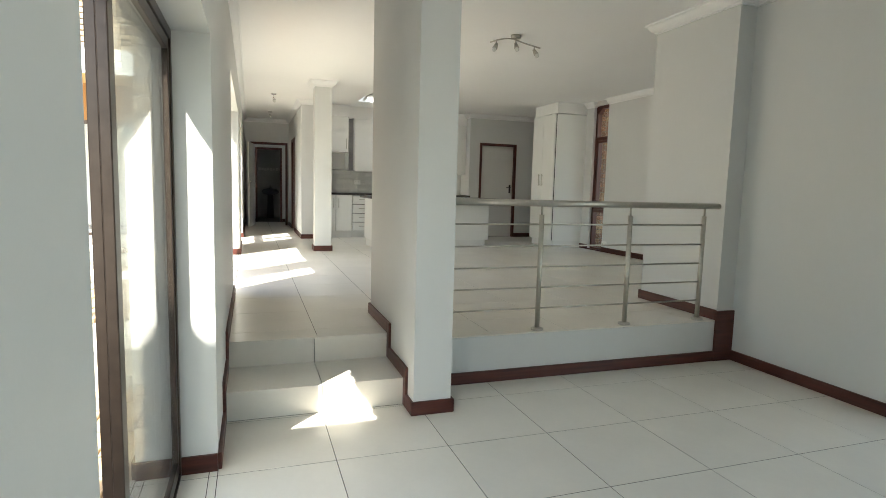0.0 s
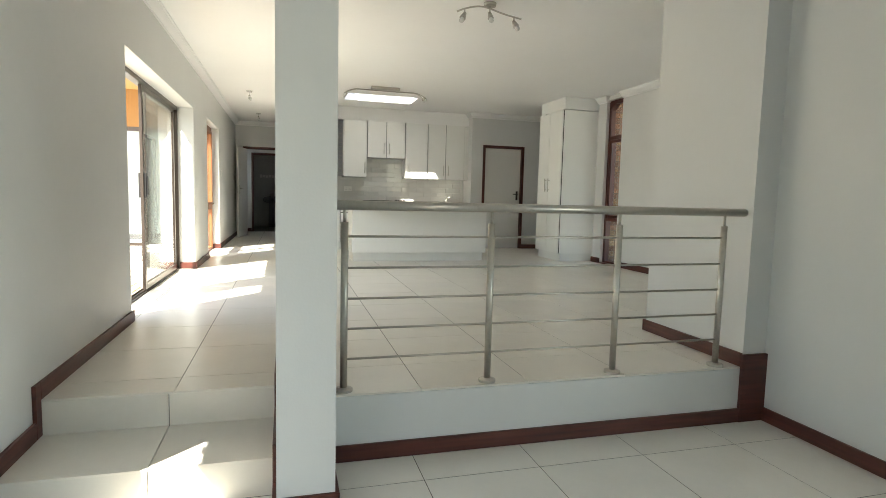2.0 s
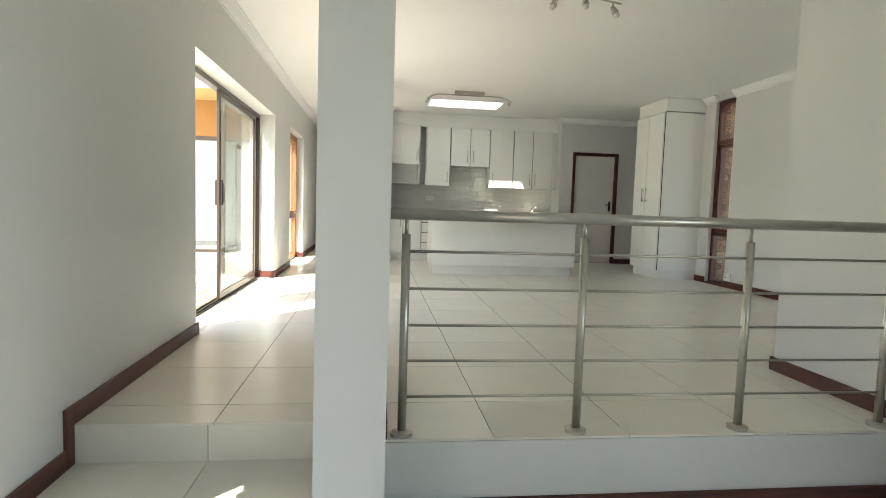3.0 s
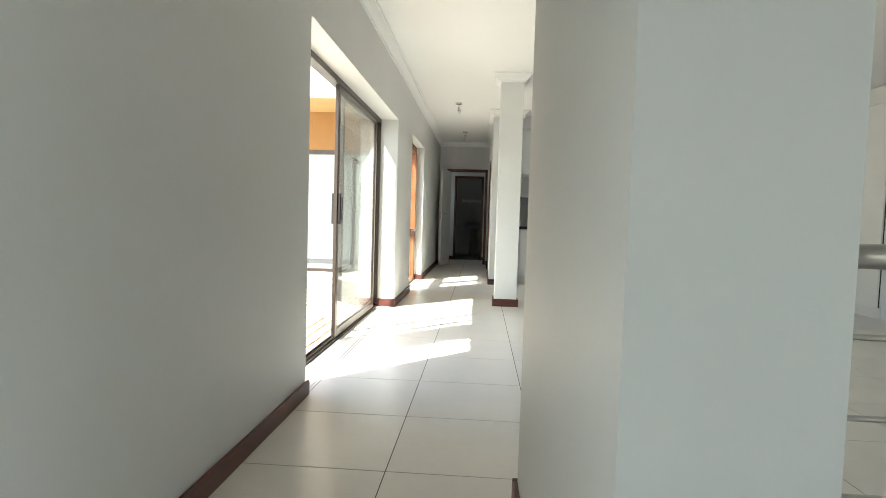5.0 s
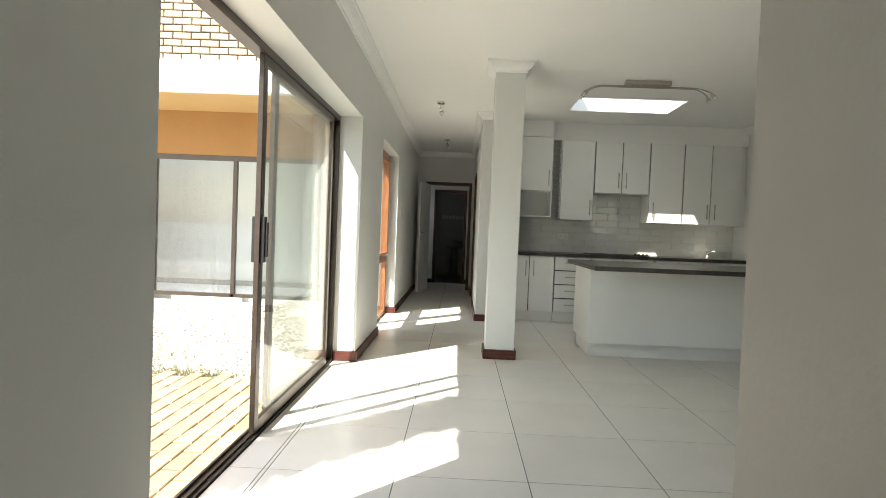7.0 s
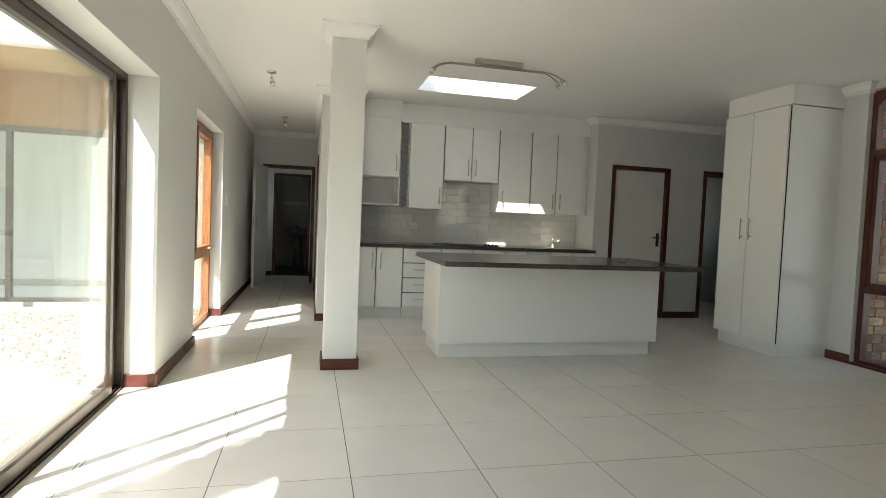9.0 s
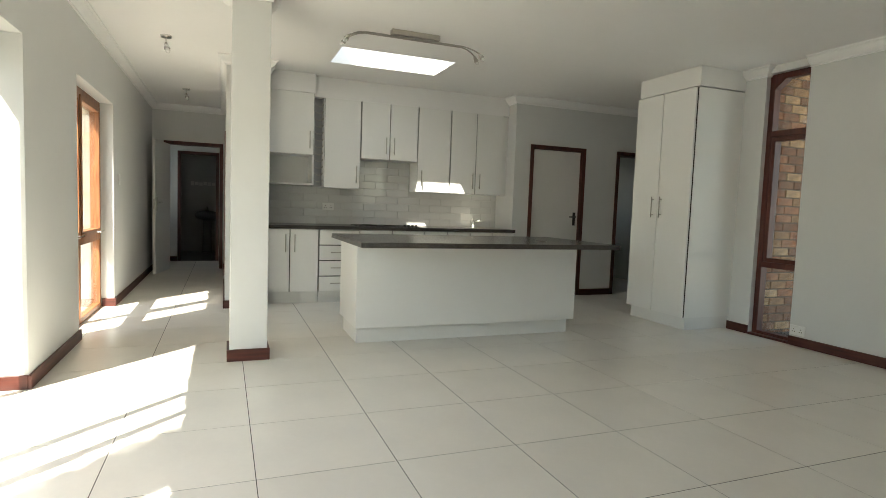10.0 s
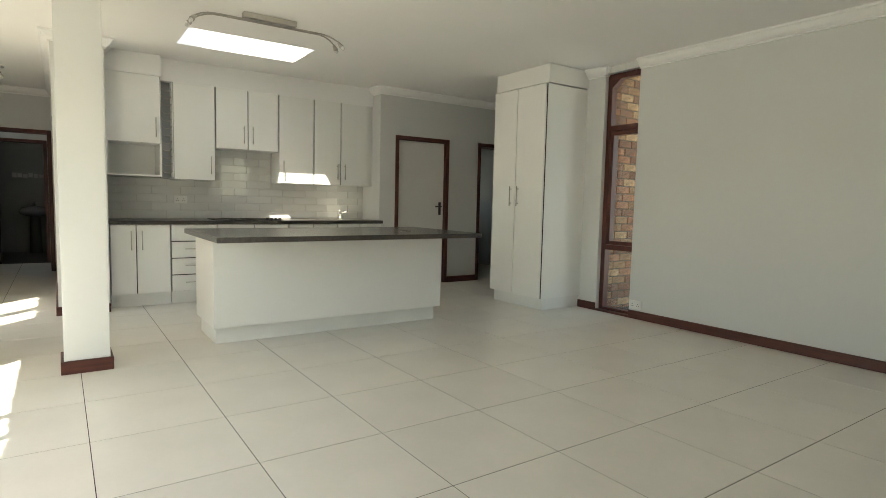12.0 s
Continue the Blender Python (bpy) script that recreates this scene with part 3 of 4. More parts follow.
def lever(owner, x, y, z, out, mat=BLACK, plate=(0.02, 0.09)):
    bm = boxes((x - plate[0], min(y, y + out * 0.008), z - plate[1], x + plate[0], max(y, y + out * 0.008), z + plate[1]), bevel=0.002)
    rod(bm, (x, y, z + 0.03), (x, y + out * 0.05, z + 0.03), 0.009)
    rod(bm, (x, y + out * 0.05, z + 0.03), (x - 0.10, y + out * 0.05, z + 0.028), 0.009)
    part("door_handle", bm, mat, owner, "dark lever handle on a plate")


d = thing("door_3", "closed cream flush door in a mahogany frame", "door", kind="structure")
door_frame(d, *D1, YD, 0.2)
lf = part("door_leaf", boxes((D1[0] + 0.014, YD + 0.045, 0.008, D1[1] - 0.014, YD + 0.085, D1[2] - 0.014), bevel=0.003), DOOR, d)
lever(lf, D1[1] - 0.075, YD + 0.045, 1.06, -1)
d = thing("door_4", "mahogany door frame of the open scullery doorway", "door", kind="structure")
door_frame(d, *D2, YD, 0.2)
d = thing("door_5", "open white flush door in a mahogany frame", "door", kind="structure")
door_frame(d, *HD, YH, 0.15)
lf = part("door_leaf", boxes((0, -0.77, 0.008, 0.04, 0, 2.0), bevel=0.003), DOOR, d)
lf.matrix_local = pose(HD[0] + 0.015, YH - 0.018, 0, 0, 0, -10)
bm = boxes((-0.008, -0.735, 0.95, 0.0, -0.69, 1.15), (0.04, -0.735, 0.95, 0.048, -0.69, 1.15), (0.012, -0.775, 0.98, 0.028, -0.769, 1.12), bevel=0.002)
rod(bm, (0.04, -0.712, 1.08), (0.09, -0.712, 1.08), 0.009)
rod(bm, (0.09, -0.712, 1.08), (0.09, -0.60, 1.08), 0.009)
part("door_handle", bm, STEEL, lf, "steel lever handle and lock plate")
d = thing("door_6", "dark doorway frame of the bathroom", "door", kind="structure")
door_frame(d, 0.21, 0.83, 1.97, 16.3, 0.12)
d = thing("door_7", "closed door in the hall wall with a mahogany frame", "door", kind="structure")
part("door_frame", boxes((XH - 0.012, H1[0] - 0.04, 0.001, XH + 0.2, H1[0] + 0.012, H1[2] + 0.04), (XH - 0.012, H1[1] - 0.012, 0.001, XH + 0.2, H1[1] + 0.04, H1[2] + 0.04), (XH - 0.012, H1[0] + 0.012, H1[2] - 0.012, XH + 0.2, H1[1] - 0.012, H1[2] + 0.04), bevel=0.004), SKIRT, d)
part("door_leaf", boxes((XH + 0.04, H1[0] + 0.014, 0.008, XH + 0.08, H1[1] - 0.014, H1[2] - 0.014), bevel=0.003), DOOR, d)


# ---- railing ----
rail = thing("railing", "brushed steel railing with five thin bars on the platform edge", "railing", (2.4, 3.885, 0))
rail.location = (0, 0, 0)
YR = 3.885
bm = rod(bmesh.new(), (1.228, YR, 0.945), (3.715, YR, 0.945), 0.024, seg=20)
for x in (1.235, 3.712):
    ball(bm, (x, YR, 0.945), 0.0245, 14)
part("handrail", bm, STEEL, rail, smooth=True)
for x in (1.305, 2.08, 2.855, 3.575):
    p = part("post", rod(bmesh.new(), (x, YR, 0.004), (x, YR, 0.862), 0.0185, seg=20), STEEL, rail, smooth=True)
    part("pin", rod(bmesh.new(), (x, YR, 0.862), (x, YR, 0.926), 0.008), STEEL, p, smooth=True)
    bm = rod(bmesh.new(), (x, YR, 0.001), (x, YR, 0.014), 0.047, seg=24)
    rod(bm, (x, YR, 0.014), (x, YR, 0.022), 0.042, 0.026, seg=24)
    part("flange", bm, STEEL, p)
for z in (0.79, 0.632, 0.476, 0.322, 0.166):
    part("bar", rod(bmesh.new(), (1.305, YR, z), (3.575, YR, z), 0.0062, seg=10), STEEL, rail, smooth=True)


# ---- kitchen ----
def tube(bm, pts, r, seg=8):
    """One bent round bar through the points."""
    rings = []
    for i, p in enumerate(pts):
        w = (pts[min(i + 1, len(pts) - 1)] - pts[max(i - 1, 0)]).normalized()
        u = w.cross(Vector((0.31, 0.2, 0.93))).normalized()
        v = w.cross(u)
        rings.append([bm.verts.new(p + r * (math.cos(k * 2 * math.pi / seg) * u + math.sin(k * 2 * math.pi / seg) * v)) for k in range(seg)])
    for a, b in zip(rings, rings[1:]):
        for k in range(seg):
            bm.faces.new((a[k], a[(k + 1) % seg], b[(k + 1) % seg], b[k]))
    bm.faces.new(rings[0])
    bm.faces.new(rings[-1][::-1])
    bmesh.ops.recalc_face_normals(bm, faces=bm.faces)
    return bm


def bar_handle(owner, p, length, axis="z", out=(0, -1, 0), mat=STEEL):
    """A steel bar handle on two short stems."""
    o, c = Vector(out), Vector(p)
    a = Vector((0, 0, 1)) if axis == "z" else Vector((1, 0, 0)) if axis == "x" else Vector((0, 1, 0))
    bm = rod(bmesh.new(), c + o * 0.03 - a * length / 2, c + o * 0.03 + a * length / 2, 0.006, seg=10)
    for s in (-0.36, 0.36):
        rod(bm, c + a * length * s, c + a * length * s + o * 0.03, 0.0045, seg=8)
    part("handle", bm, mat, owner, "brushed steel bar handle", smooth=True)


def wall_cabinet(x0, x1, z0, z1, y, doors, label, handle_side, niche=0.0, group="kitchen wall cabinets"):
    c = thing("wall_cabinet", label, "cabinet", group=group)
    part("body", boxes((x0 + 0.001, y + 0.02, z0 + niche, x1 - 0.001, YK - 0.004, z1)), CAB, c)
    if niche:
        part("niche", boxes((x0 + 0.001, y + 0.004, z0, x1 - 0.001, YK - 0.004, z0 + 0.018), (x1 - 0.018, y + 0.004, z0 + 0.018, x1 - 0.001, YK - 0.004, z0 + niche), (x0 + 0.001, y + 0.004, z0 + 0.018, x0 + 0.018, YK - 0.004, z0 + niche), (x0 + 0.018, YK - 0.03, z0 + 0.018, x1 - 0.018, YK - 0.004, z0 + niche)), CAB, c, "open white shelf compartment")
    # dark sheet behind the doors, painting the shade seen in their gaps
    part("gap_shade", boxes((x0 + 0.002, y + 0.017, z0 + niche + 0.002, x1 - 0.002, y + 0.021, z1 - 0.002)), GAPHOB_DARK, c)
    n = len(doors) - 1
    for i in range(n):
        a, b = doors[i] + 0.003, doors[i + 1] - 0.008
        lf = part("door", boxes((a, y, z0 + niche + 0.003, b, y + 0.017, z1 - 0.003), bevel=0.0015), CAB, c)
        side = handle_side if n == 1 else ("r" if i == 0 else "l")
        hx = b - 0.045 if side == "r" else a + 0.045
        bar_handle(lf, (hx, y, z0 + niche + 0.17), 0.20)
    return c


UY = 11.72
wall_cabinet(1.42, 1.93, 1.36, 2.41, 11.64, (1.42, 1.93), "white wall cabinet over an open shelf compartment", "r", niche=0.345)
wall_cabinet(2.06, 2.495, 1.34, 2.39, UY, (2.06, 2.495), "tall white single-door wall cabinet", "r")
wall_cabinet(2.50, 3.22, 1.71, 2.39, UY, (2.50, 2.86, 3.22), "short white double-door wall cabinet over the hob", "r")
wall_cabinet(3.225, 3.665, 1.34, 2.39, UY, (3.225, 3.665), "tall white single-door wall cabinet", "l")
wall_cabinet(3.67, 4.41, 1.34, 2.39, UY, (3.67, 4.03, 4.41), "tall white double-door wall cabinet", "r")
structure("bulkhead", boxes((1.42, 11.65, 2.412, 1.935, YK, CZ), (1.935, UY + 0.03, 2.392, 4.5, YK, CZ)), CEIL, "white boxed bulkhead above the wall cabinets", "bulkhead")
structure("filler_panel", boxes((4.412, UY + 0.06, 1.34, 4.5, YK, 2.39)), CAB, "white filler panel at the end of the wall cabinets", "panel")
rack = thing("wine_rack", "narrow wine rack of curved wires between the cabinets", "wine rack")
part("body", boxes((1.935, UY + 0.13, 1.36, 2.055, YK - 0.004, 2.39), (1.932, UY + 0.0, 1.345, 2.058, UY + 0.13, 1.36)), GREYTILE, rack)
for x in (1.934, 2.048):
    part("side_panel", boxes((x, UY + 0.01, 1.36, x + 0.009, UY + 0.13, 2.39)), CAB, rack)
for i in range(12):
    z = 1.43 + i * 0.08
    bm = bmesh.new()
    pts = [Vector((1.996 + 0.05 * math.cos(a), UY + 0.02, z + 0.03 * math.sin(a))) for a in [math.pi + k * math.pi / 8 for k in range(9)]]
    tube(bm, pts, 0.006)
    rod(bm, pts[0], pts[0] + Vector((0, 0.08, 0)), 0.004, seg=6)
    rod(bm, pts[-1], pts[-1] + Vector((0, 0.08, 0)), 0.004, seg=6)
    part("wire_cradle", bm, STEEL, rack)


def base_cabinet(x0, x1, fronts, label, drawers=False):
    y, z0, z1 = 11.45, 0.135, 0.853
    c = thing("base_cabinet", label, "cabinet", group="kitchen base cabinets")
    part("body", boxes((x0 + 0.001, y + 0.02, z0, x1 - 0.001, YK - 0.02, z1)), CAB, c)
    part("plinth", boxes((x0, y + 0.05, 0.001, x1, y + 0.07, z0)), PLINTH, c)
    # painted gap shade behind the doors and drawer fronts
    part("gap_shade", boxes((x0 + 0.002, y + 0.017, z0 + 0.002, x1 - 0.002, y + 0.021, z1 - 0.002)), GAPHOB_DARK, c)
    if drawers:
        h = (z1 - z0) / 4
        for i in range(4):
            lf = part("drawer_front", boxes((x0 + 0.003, y, z0 + i * h + 0.005, x1 - 0.005, y + 0.017, z0 + (i + 1) * h - 0.007), bevel=0.0015), CAB, c)
            bar_handle(lf, ((x0 + x1) / 2, y, z0 + (i + 0.55) * h), 0.20, "x")
    else:
        n = len(fronts) - 1
        for i in range(n):
            lf = part("door", boxes((fronts[i] + 0.003, y, z0 + 0.004, fronts[i + 1] - 0.007, y + 0.017, z1 - 0.004), bevel=0.0015), CAB, c)
            hx = fronts[i + 1] - 0.05 if i % 2 == 0 else fronts[i] + 0.05
            bar_handle(lf, (hx, y, z1 - 0.16), 0.20)
    return c


base_cabinet(1.42, 1.975, (1.42, 1.655, 1.975), "white double-door base cabinet under the worktop")
base_cabinet(1.98, 2.44, (), "white base cabinet with four drawers", True)
base_cabinet(2.445, 3.25, (2.445, 2.85, 3.25), "white double-door base cabinet under the hob")
base_cabinet(3.255, 3.87, (3.255, 3.56, 3.87), "white double-door base cabinet under the worktop")
base_cabinet(3.875, 4.49, (3.875, 4.18, 4.49), "white double-door base cabinet under the sink")
tagged(part("worktop", boxes((1.405, 11.425, 0.856, 4.495, YK - 0.002, 0.896), bevel=0.004), STONE), "dark granite worktop along the kitchen wall", "worktop")
hob = thing("hob", "black glass hob with four knobs set in the worktop", "hob")
part("glass_top", boxes((2.45, 11.50, 0.897, 3.20, 11.98, 0.904), bevel=0.002), BLACK, hob)
for i, (x, y) in enumerate(((3.08, 11.56), (3.13, 11.56), (3.18, 11.57), (3.03, 11.56))):
    part("knob", rod(bmesh.new(), (x, y, 0.904), (x, y, 0.925), 0.018, 0.015), BLACK, hob)
for x, y in ((2.63, 11.65), (2.63, 11.86), (2.87, 11.65), (2.87, 11.86)):
    bm = rod(bmesh.new(), (x, y, 0.904), (x, y, 0.9075), 0.075, seg=24)
    part("cooking_zone", bm, GAPHOB_DARK, hob)
sink = thing("sink", "steel sink with a low mixer tap", "sink")
bm = boxes((3.95, 11.52, 0.897, 4.42, 11.56, 0.903), (3.95, 11.92, 0.897, 4.42, 11.96, 0.903), (3.95, 11.56, 0.897, 3.99, 11.92, 0.903), (4.38, 11.56, 0.897, 4.42, 11.92, 0.903))
box(bm, 3.99, 11.56, 0.8965, 4.38, 11.92, 0.8985)
part("basin", bm, STEEL, sink)
bm = rod(bmesh.new(), (4.12, 11.94, 0.903), (4.12, 11.94, 0.99), 0.02, 0.016)
rod(bm, (4.12, 11.94, 0.97), (4.15, 11.80, 1.005), 0.011)
rod(bm, (4.15, 11.80, 1.005), (4.15, 11.79, 0.985), 0.010)
rod(bm, (4.12, 11.94, 0.99), (4.10, 11.93, 1.03), 0.007)
part("tap", bm, CHROME, sink, "chrome mixer tap", smooth=True)


def socket(x, y, z, turn, label):
    s = thing("wall_socket", label, "socket", group="wall sockets")
    part("plate", boxes((-0.072, -0.011, -0.045, 0.072, 0, 0.045), bevel=0.003), WHITE, s)
    for cx in (-0.034, 0.034):
        bm = bmesh.new()
        for dx, dz in ((-0.011, -0.012), (0.011, -0.012), (0, 0.010)):
            rod(bm, (cx + dx, -0.0125, dz), (cx + dx, -0.0105, dz), 0.0045, seg=8)
        part("pin_holes", bm, GAPHOB_DARK, s)
        part("rocker", boxes((cx - 0.008, -0.0145, 0.024, cx + 0.008, -0.0105, 0.038), bevel=0.001), WHITE, s)
    s.matrix_basis = pose(x, y, z, 0, 0, turn)


socket(2.17, YK - 0.012, 1.115, 0, "white double wall socket on the splashback tiles")
socket(XE, 8.52, 0.145, -90, "white double wall socket above the skirting")
sw = thing("light_switch", "white rocker light switch on the hall wall", "switch")
part("plate", boxes((XW, 11.90, 1.27, XW + 0.009, 11.98, 1.39), bevel=0.003), WHITE, sw)
part("rocker", boxes((XW + 0.009, 11.925, 1.30, XW + 0.013, 11.955, 1.36), bevel=0.001), WHITE, sw)

isl = thing("kitchen_island", "white panelled kitchen island on a recessed plinth", "kitchen island")
part("body", boxes((1.97, 9.45, 0.135, 4.08, 10.12, 0.838), bevel=0.002), CAB, isl)
part("plinth", boxes((1.995, 9.515, 0.001, 4.045, 10.07, 0.135)), PLINTH, isl)
tagged(part("island_worktop", boxes((1.89, 8.96, 0.839, 4.19, 10.17, 0.879), bevel=0.004), STONE), "dark granite island top overhanging as a breakfast bar", "worktop")
pu = thing("pop_up_socket", "small dark pop-up socket lid on the island top", "socket")
part("lid", rod(bmesh.new(), (3.62, 9.35, 0.880), (3.62, 9.35, 0.886), 0.045, 0.042, seg=20), BLACK, pu)
part("ring", rod(bmesh.new(), (3.62, 9.35, 0.8795), (3.62, 9.35, 0.882), 0.055, 0.053, seg=20), STEEL, pu)

tc = thing("tall_cupboard", "tall white double-door pantry cupboard reaching the ceiling", "cupboard")
part("body", boxes((5.285, 9.285, 0.13, XE + 0.10, 10.125, 2.425)), CAB, tc)
part("plinth", boxes((5.315, 9.305, 0.001, XE - 0.001, 10.11, 0.13)), PLINTH, tc)
part("top_filler", boxes((5.285, 9.275, 2.437, XE - 0.001, 10.125, CZ - 0.002)), CAB, tc)
# dark layer that paints shade into the cupboard's door gaps
part("gap_shade", boxes((5.275, 9.288, 0.135, 5.286, 10.12, 2.42)), GAPHOB_DARK, tc)
for a, b, hy in ((9.292, 9.722, 9.67), (9.730, 10.118, 9.785)):
    lf = part("door", boxes((5.255, a, 0.135, 5.274, b, 2.422), bevel=0.0015), CAB, tc)
    bar_handle(lf, (5.255, hy, 1.24), 0.22, "z", (-1, 0, 0))


# ---- ceiling lights ----
def spot(owner, p, way, mat=STEEL, k=1.0):
    """A small spot head with its bulb, hanging at p and pointing along way."""
    p, w = Vector(p), Vector(way).normalized()
    bm = rod(bmesh.new(), p - w * 0.012 * k, p + w * 0.045 * k, 0.014 * k, 0.027 * k)
    hd = part("spot_head", bm, mat, owner, smooth=True)
    bm = rod(bmesh.new(), p + w * 0.045 * k, p + w * 0.066 * k, 0.018 * k, 0.022 * k)
    ball(bm, p + w * 0.066 * k, 0.02 * k, 10)
    part("bulb", bm, BULB, hd, "clear halogen bulb", smooth=True)


sl = thing("ceiling_light", "brushed steel three-spot ceiling light on a curved bar", "ceiling light")
cx, cy = 2.68, 5.69
part("base", rod(bmesh.new(), (cx, cy, CZ - 0.028), (cx, cy, CZ - 0.001), 0.05, 0.055, seg=24), STEEL, sl, smooth=True)
bm = bmesh.new()
pts = [Vector((cx + 0.29 * u, cy + 0.05 * math.sin(u * 3.1), CZ - 0.045 - 0.055 * u * u)) for u in [k / 8 - 1 for k in range(17)]]
tube(bm, pts, 0.0075)
rod(bm, (cx, cy, CZ - 0.05), (cx, cy, CZ - 0.02), 0.009)
part("bar", bm, STEEL, sl, smooth=True)
for u, w in ((-0.8, (-0.5, -0.25, -1)), (0.0, (0.1, -0.4, -1)), (0.8, (0.5, -0.3, -1))):
    q = Vector((cx + 0.29 * u, cy + 0.05 * math.sin(u * 3.1), CZ - 0.045 - 0.055 * u * u))
    bm = rod(bmesh.new(), q, q + Vector((0, 0, -0.035)), 0.006, seg=8)
    part("stem", bm, STEEL, sl)
    spot(sl, q + Vector((0, 0, -0.042)), w)

for i, (x, y) in enumerate(((0.457, 10.82), (0.475, 13.45))):
    hl = thing("hall_spotlight", "single chrome spotlight on a round ceiling plate", "ceiling light", (0, 0, 0), "hall spotlights")
    part("base", rod(bmesh.new(), (x, y, CZ - 0.02), (x, y, CZ - 0.001), 0.045, 0.05, seg=24), CHROME, hl, smooth=True)
    part("stem", rod(bmesh.new(), (x, y, CZ - 0.07), (x, y, CZ - 0.02), 0.008), CHROME, hl)
    spot(hl, (x, y, CZ - 0.08), (0.25, -0.3, -1), CHROME)

tl = thing("track_light", "brushed steel track light with long curved arms over the island", "ceiling light")
tx, ty = 2.475, 9.66
part("base", boxes((tx - 0.215, ty - 0.035, CZ - 0.045, tx + 0.215, ty + 0.035, CZ - 0.001), bevel=0.004), STEEL, tl)
for off in (-0.018, 0.018):
    bm = bmesh.new()
    pts = []
    for k in range(25):
        u = k / 12 - 1
        e = max(0, abs(u) - 0.72) / 0.28
        pts.append(Vector((tx + 0.585 * u, ty + off + (0.035 if off > 0 else -0.035) * e * e, CZ - 0.058 - 0.055 * e * e)))
    tube(bm, pts, 0.006)
    for s in (-0.15, 0.15):
        rod(bm, (tx + s, ty + off, CZ - 0.06), (tx + s, ty + off, CZ - 0.04), 0.006, seg=8)
    part("arm", bm, STEEL, tl, smooth=True)
    for p in (pts[0], pts[-1]):
        spot(tl, p + Vector((0, 0, -0.008)), (-0.8 if p.x < tx else 0.8, off * 20, -1), STEEL, 0.8)

# ---- rooms past the doorways ----
bs = thing("washbasin", "pedestal washbasin with a chrome tap, greyed for the dim bathroom", "washbasin")
bm = ball(bmesh.new(), (0.62, 18.22, 0.80), 0.25, 20, 0.42)
box(bm, 0.40, 18.3, 0.78, 0.84, 18.495, 0.87, 0.02)
part("bowl", bm, CERAMIC, bs, smooth=True)
part("pedestal", rod(bmesh.new(), (0.62, 18.32, 0.001), (0.62, 18.32, 0.72), 0.10, 0.08, seg=20), CERAMIC, bs, smooth=True)
bm = rod(bmesh.new(), (0.62, 18.40, 0.86), (0.62, 18.40, 1.0), 0.018)
rod(bm, (0.62, 18.40, 0.99), (0.62, 18.26, 0.96), 0.012)
part("tap", bm, CHROME, bs, "chrome basin tap")
bt = thing("tile_border", "pale patterned tile border on the bathroom wall", "tile border")
for i in range(8):
    x = 0.28 + i * 0.085
    part("tile", boxes((x, 18.485, 1.44 + 0.012 * (i % 2), x + 0.07, 18.499, 1.53 - 0.01 * (i % 3))), SPLASH, bt)
sc = thing("scullery_counter", "dark worktop on white units in the scullery", "counter")
part("units", boxes((5.62, 13.62, 0.1, 7.58, 14.19, 0.85)), CAB, sc)
part("plinth", boxes((5.62, 13.68, 0.001, 7.58, 14.15, 0.1)), PLINTH, sc)
part("top", boxes((5.62, 13.58, 0.85, 7.58, 14.19, 0.89), bevel=0.004), STONE, sc)
st = thing("scullery_tap", "curved chrome sink tap in the scullery", "tap")
bm = bmesh.new()
pts = [Vector((6.62 - 0.14 * (1 - math.cos(a)) / 2, 13.98, 0.89 + 0.16 + 0.08 * math.sin(a))) for a in [k * math.pi / 8 for k in range(9)]]
rod(bm, (6.62, 13.98, 0.891), pts[0], 0.011)
tube(bm, pts, 0.009)
part("spout", bm, CHROME, st, smooth=True)
sw3 = thing("window_3", "timber scullery window", "window", kind="structure")
part("window_frame", boxes((6.62, 14.24, 1.0, 6.67, 14.32, 1.95), (7.25, 14.24, 1.0, 7.3, 14.32, 1.95), (6.67, 14.24, 1.0, 7.25, 14.32, 1.05), (6.67, 14.24, 1.9, 7.25, 14.32, 1.95), (6.94, 14.24, 1.05, 6.98, 14.32, 1.9), bevel=0.003), SKIRT, sw3)
g = part("pane", boxes((6.66, 14.277, 1.04, 7.26, 14.283, 1.91)), GLASS, sw3, "clear glass pane")
g.visible_shadow = False

# ---- outside ----
structure("ground", boxes((-400, -400, -0.62, 400, 400, -0.47)), SAND, "dry sandy ground round the house", "ground")
structure("terrace", boxes((-9.0, 4.6, -0.47, XB + 0.02, 13.2, -0.165)), SAND, "dry gravelly courtyard ground", "ground")


def loose(name, rows, mat, label, category):
    """Many small boxes with a random lean, joined as one piece of stuff."""
    verts, faces = [], []
    for x, y, z, sx, sy, sz, a in rows:
        n = len(verts)
        ca, sa = math.cos(a), math.sin(a)
        for dz in (-sz, sz):
            k = 1.0 if dz < 0 else 0.75
            for dx, dy in ((-sx, -sy), (sx, -sy), (sx, sy), (-sx, sy)):
                verts.append((x + k * (dx * ca - dy * sa), y + k * (dx * sa + dy * ca), z + dz))
        faces += [(n, n + 1, n + 5, n + 4), (n + 1, n + 2, n + 6, n + 5), (n + 2, n + 3, n + 7, n + 6), (n + 3, n, n + 4, n + 7), (n + 4, n + 5, n + 6, n + 7)]
    me = bpy.data.meshes.new(name)
    me.from_pydata(verts, [], faces)
    me.materials.append(mat)
    return tagged(new(name, me), label, category, kind="stuff")


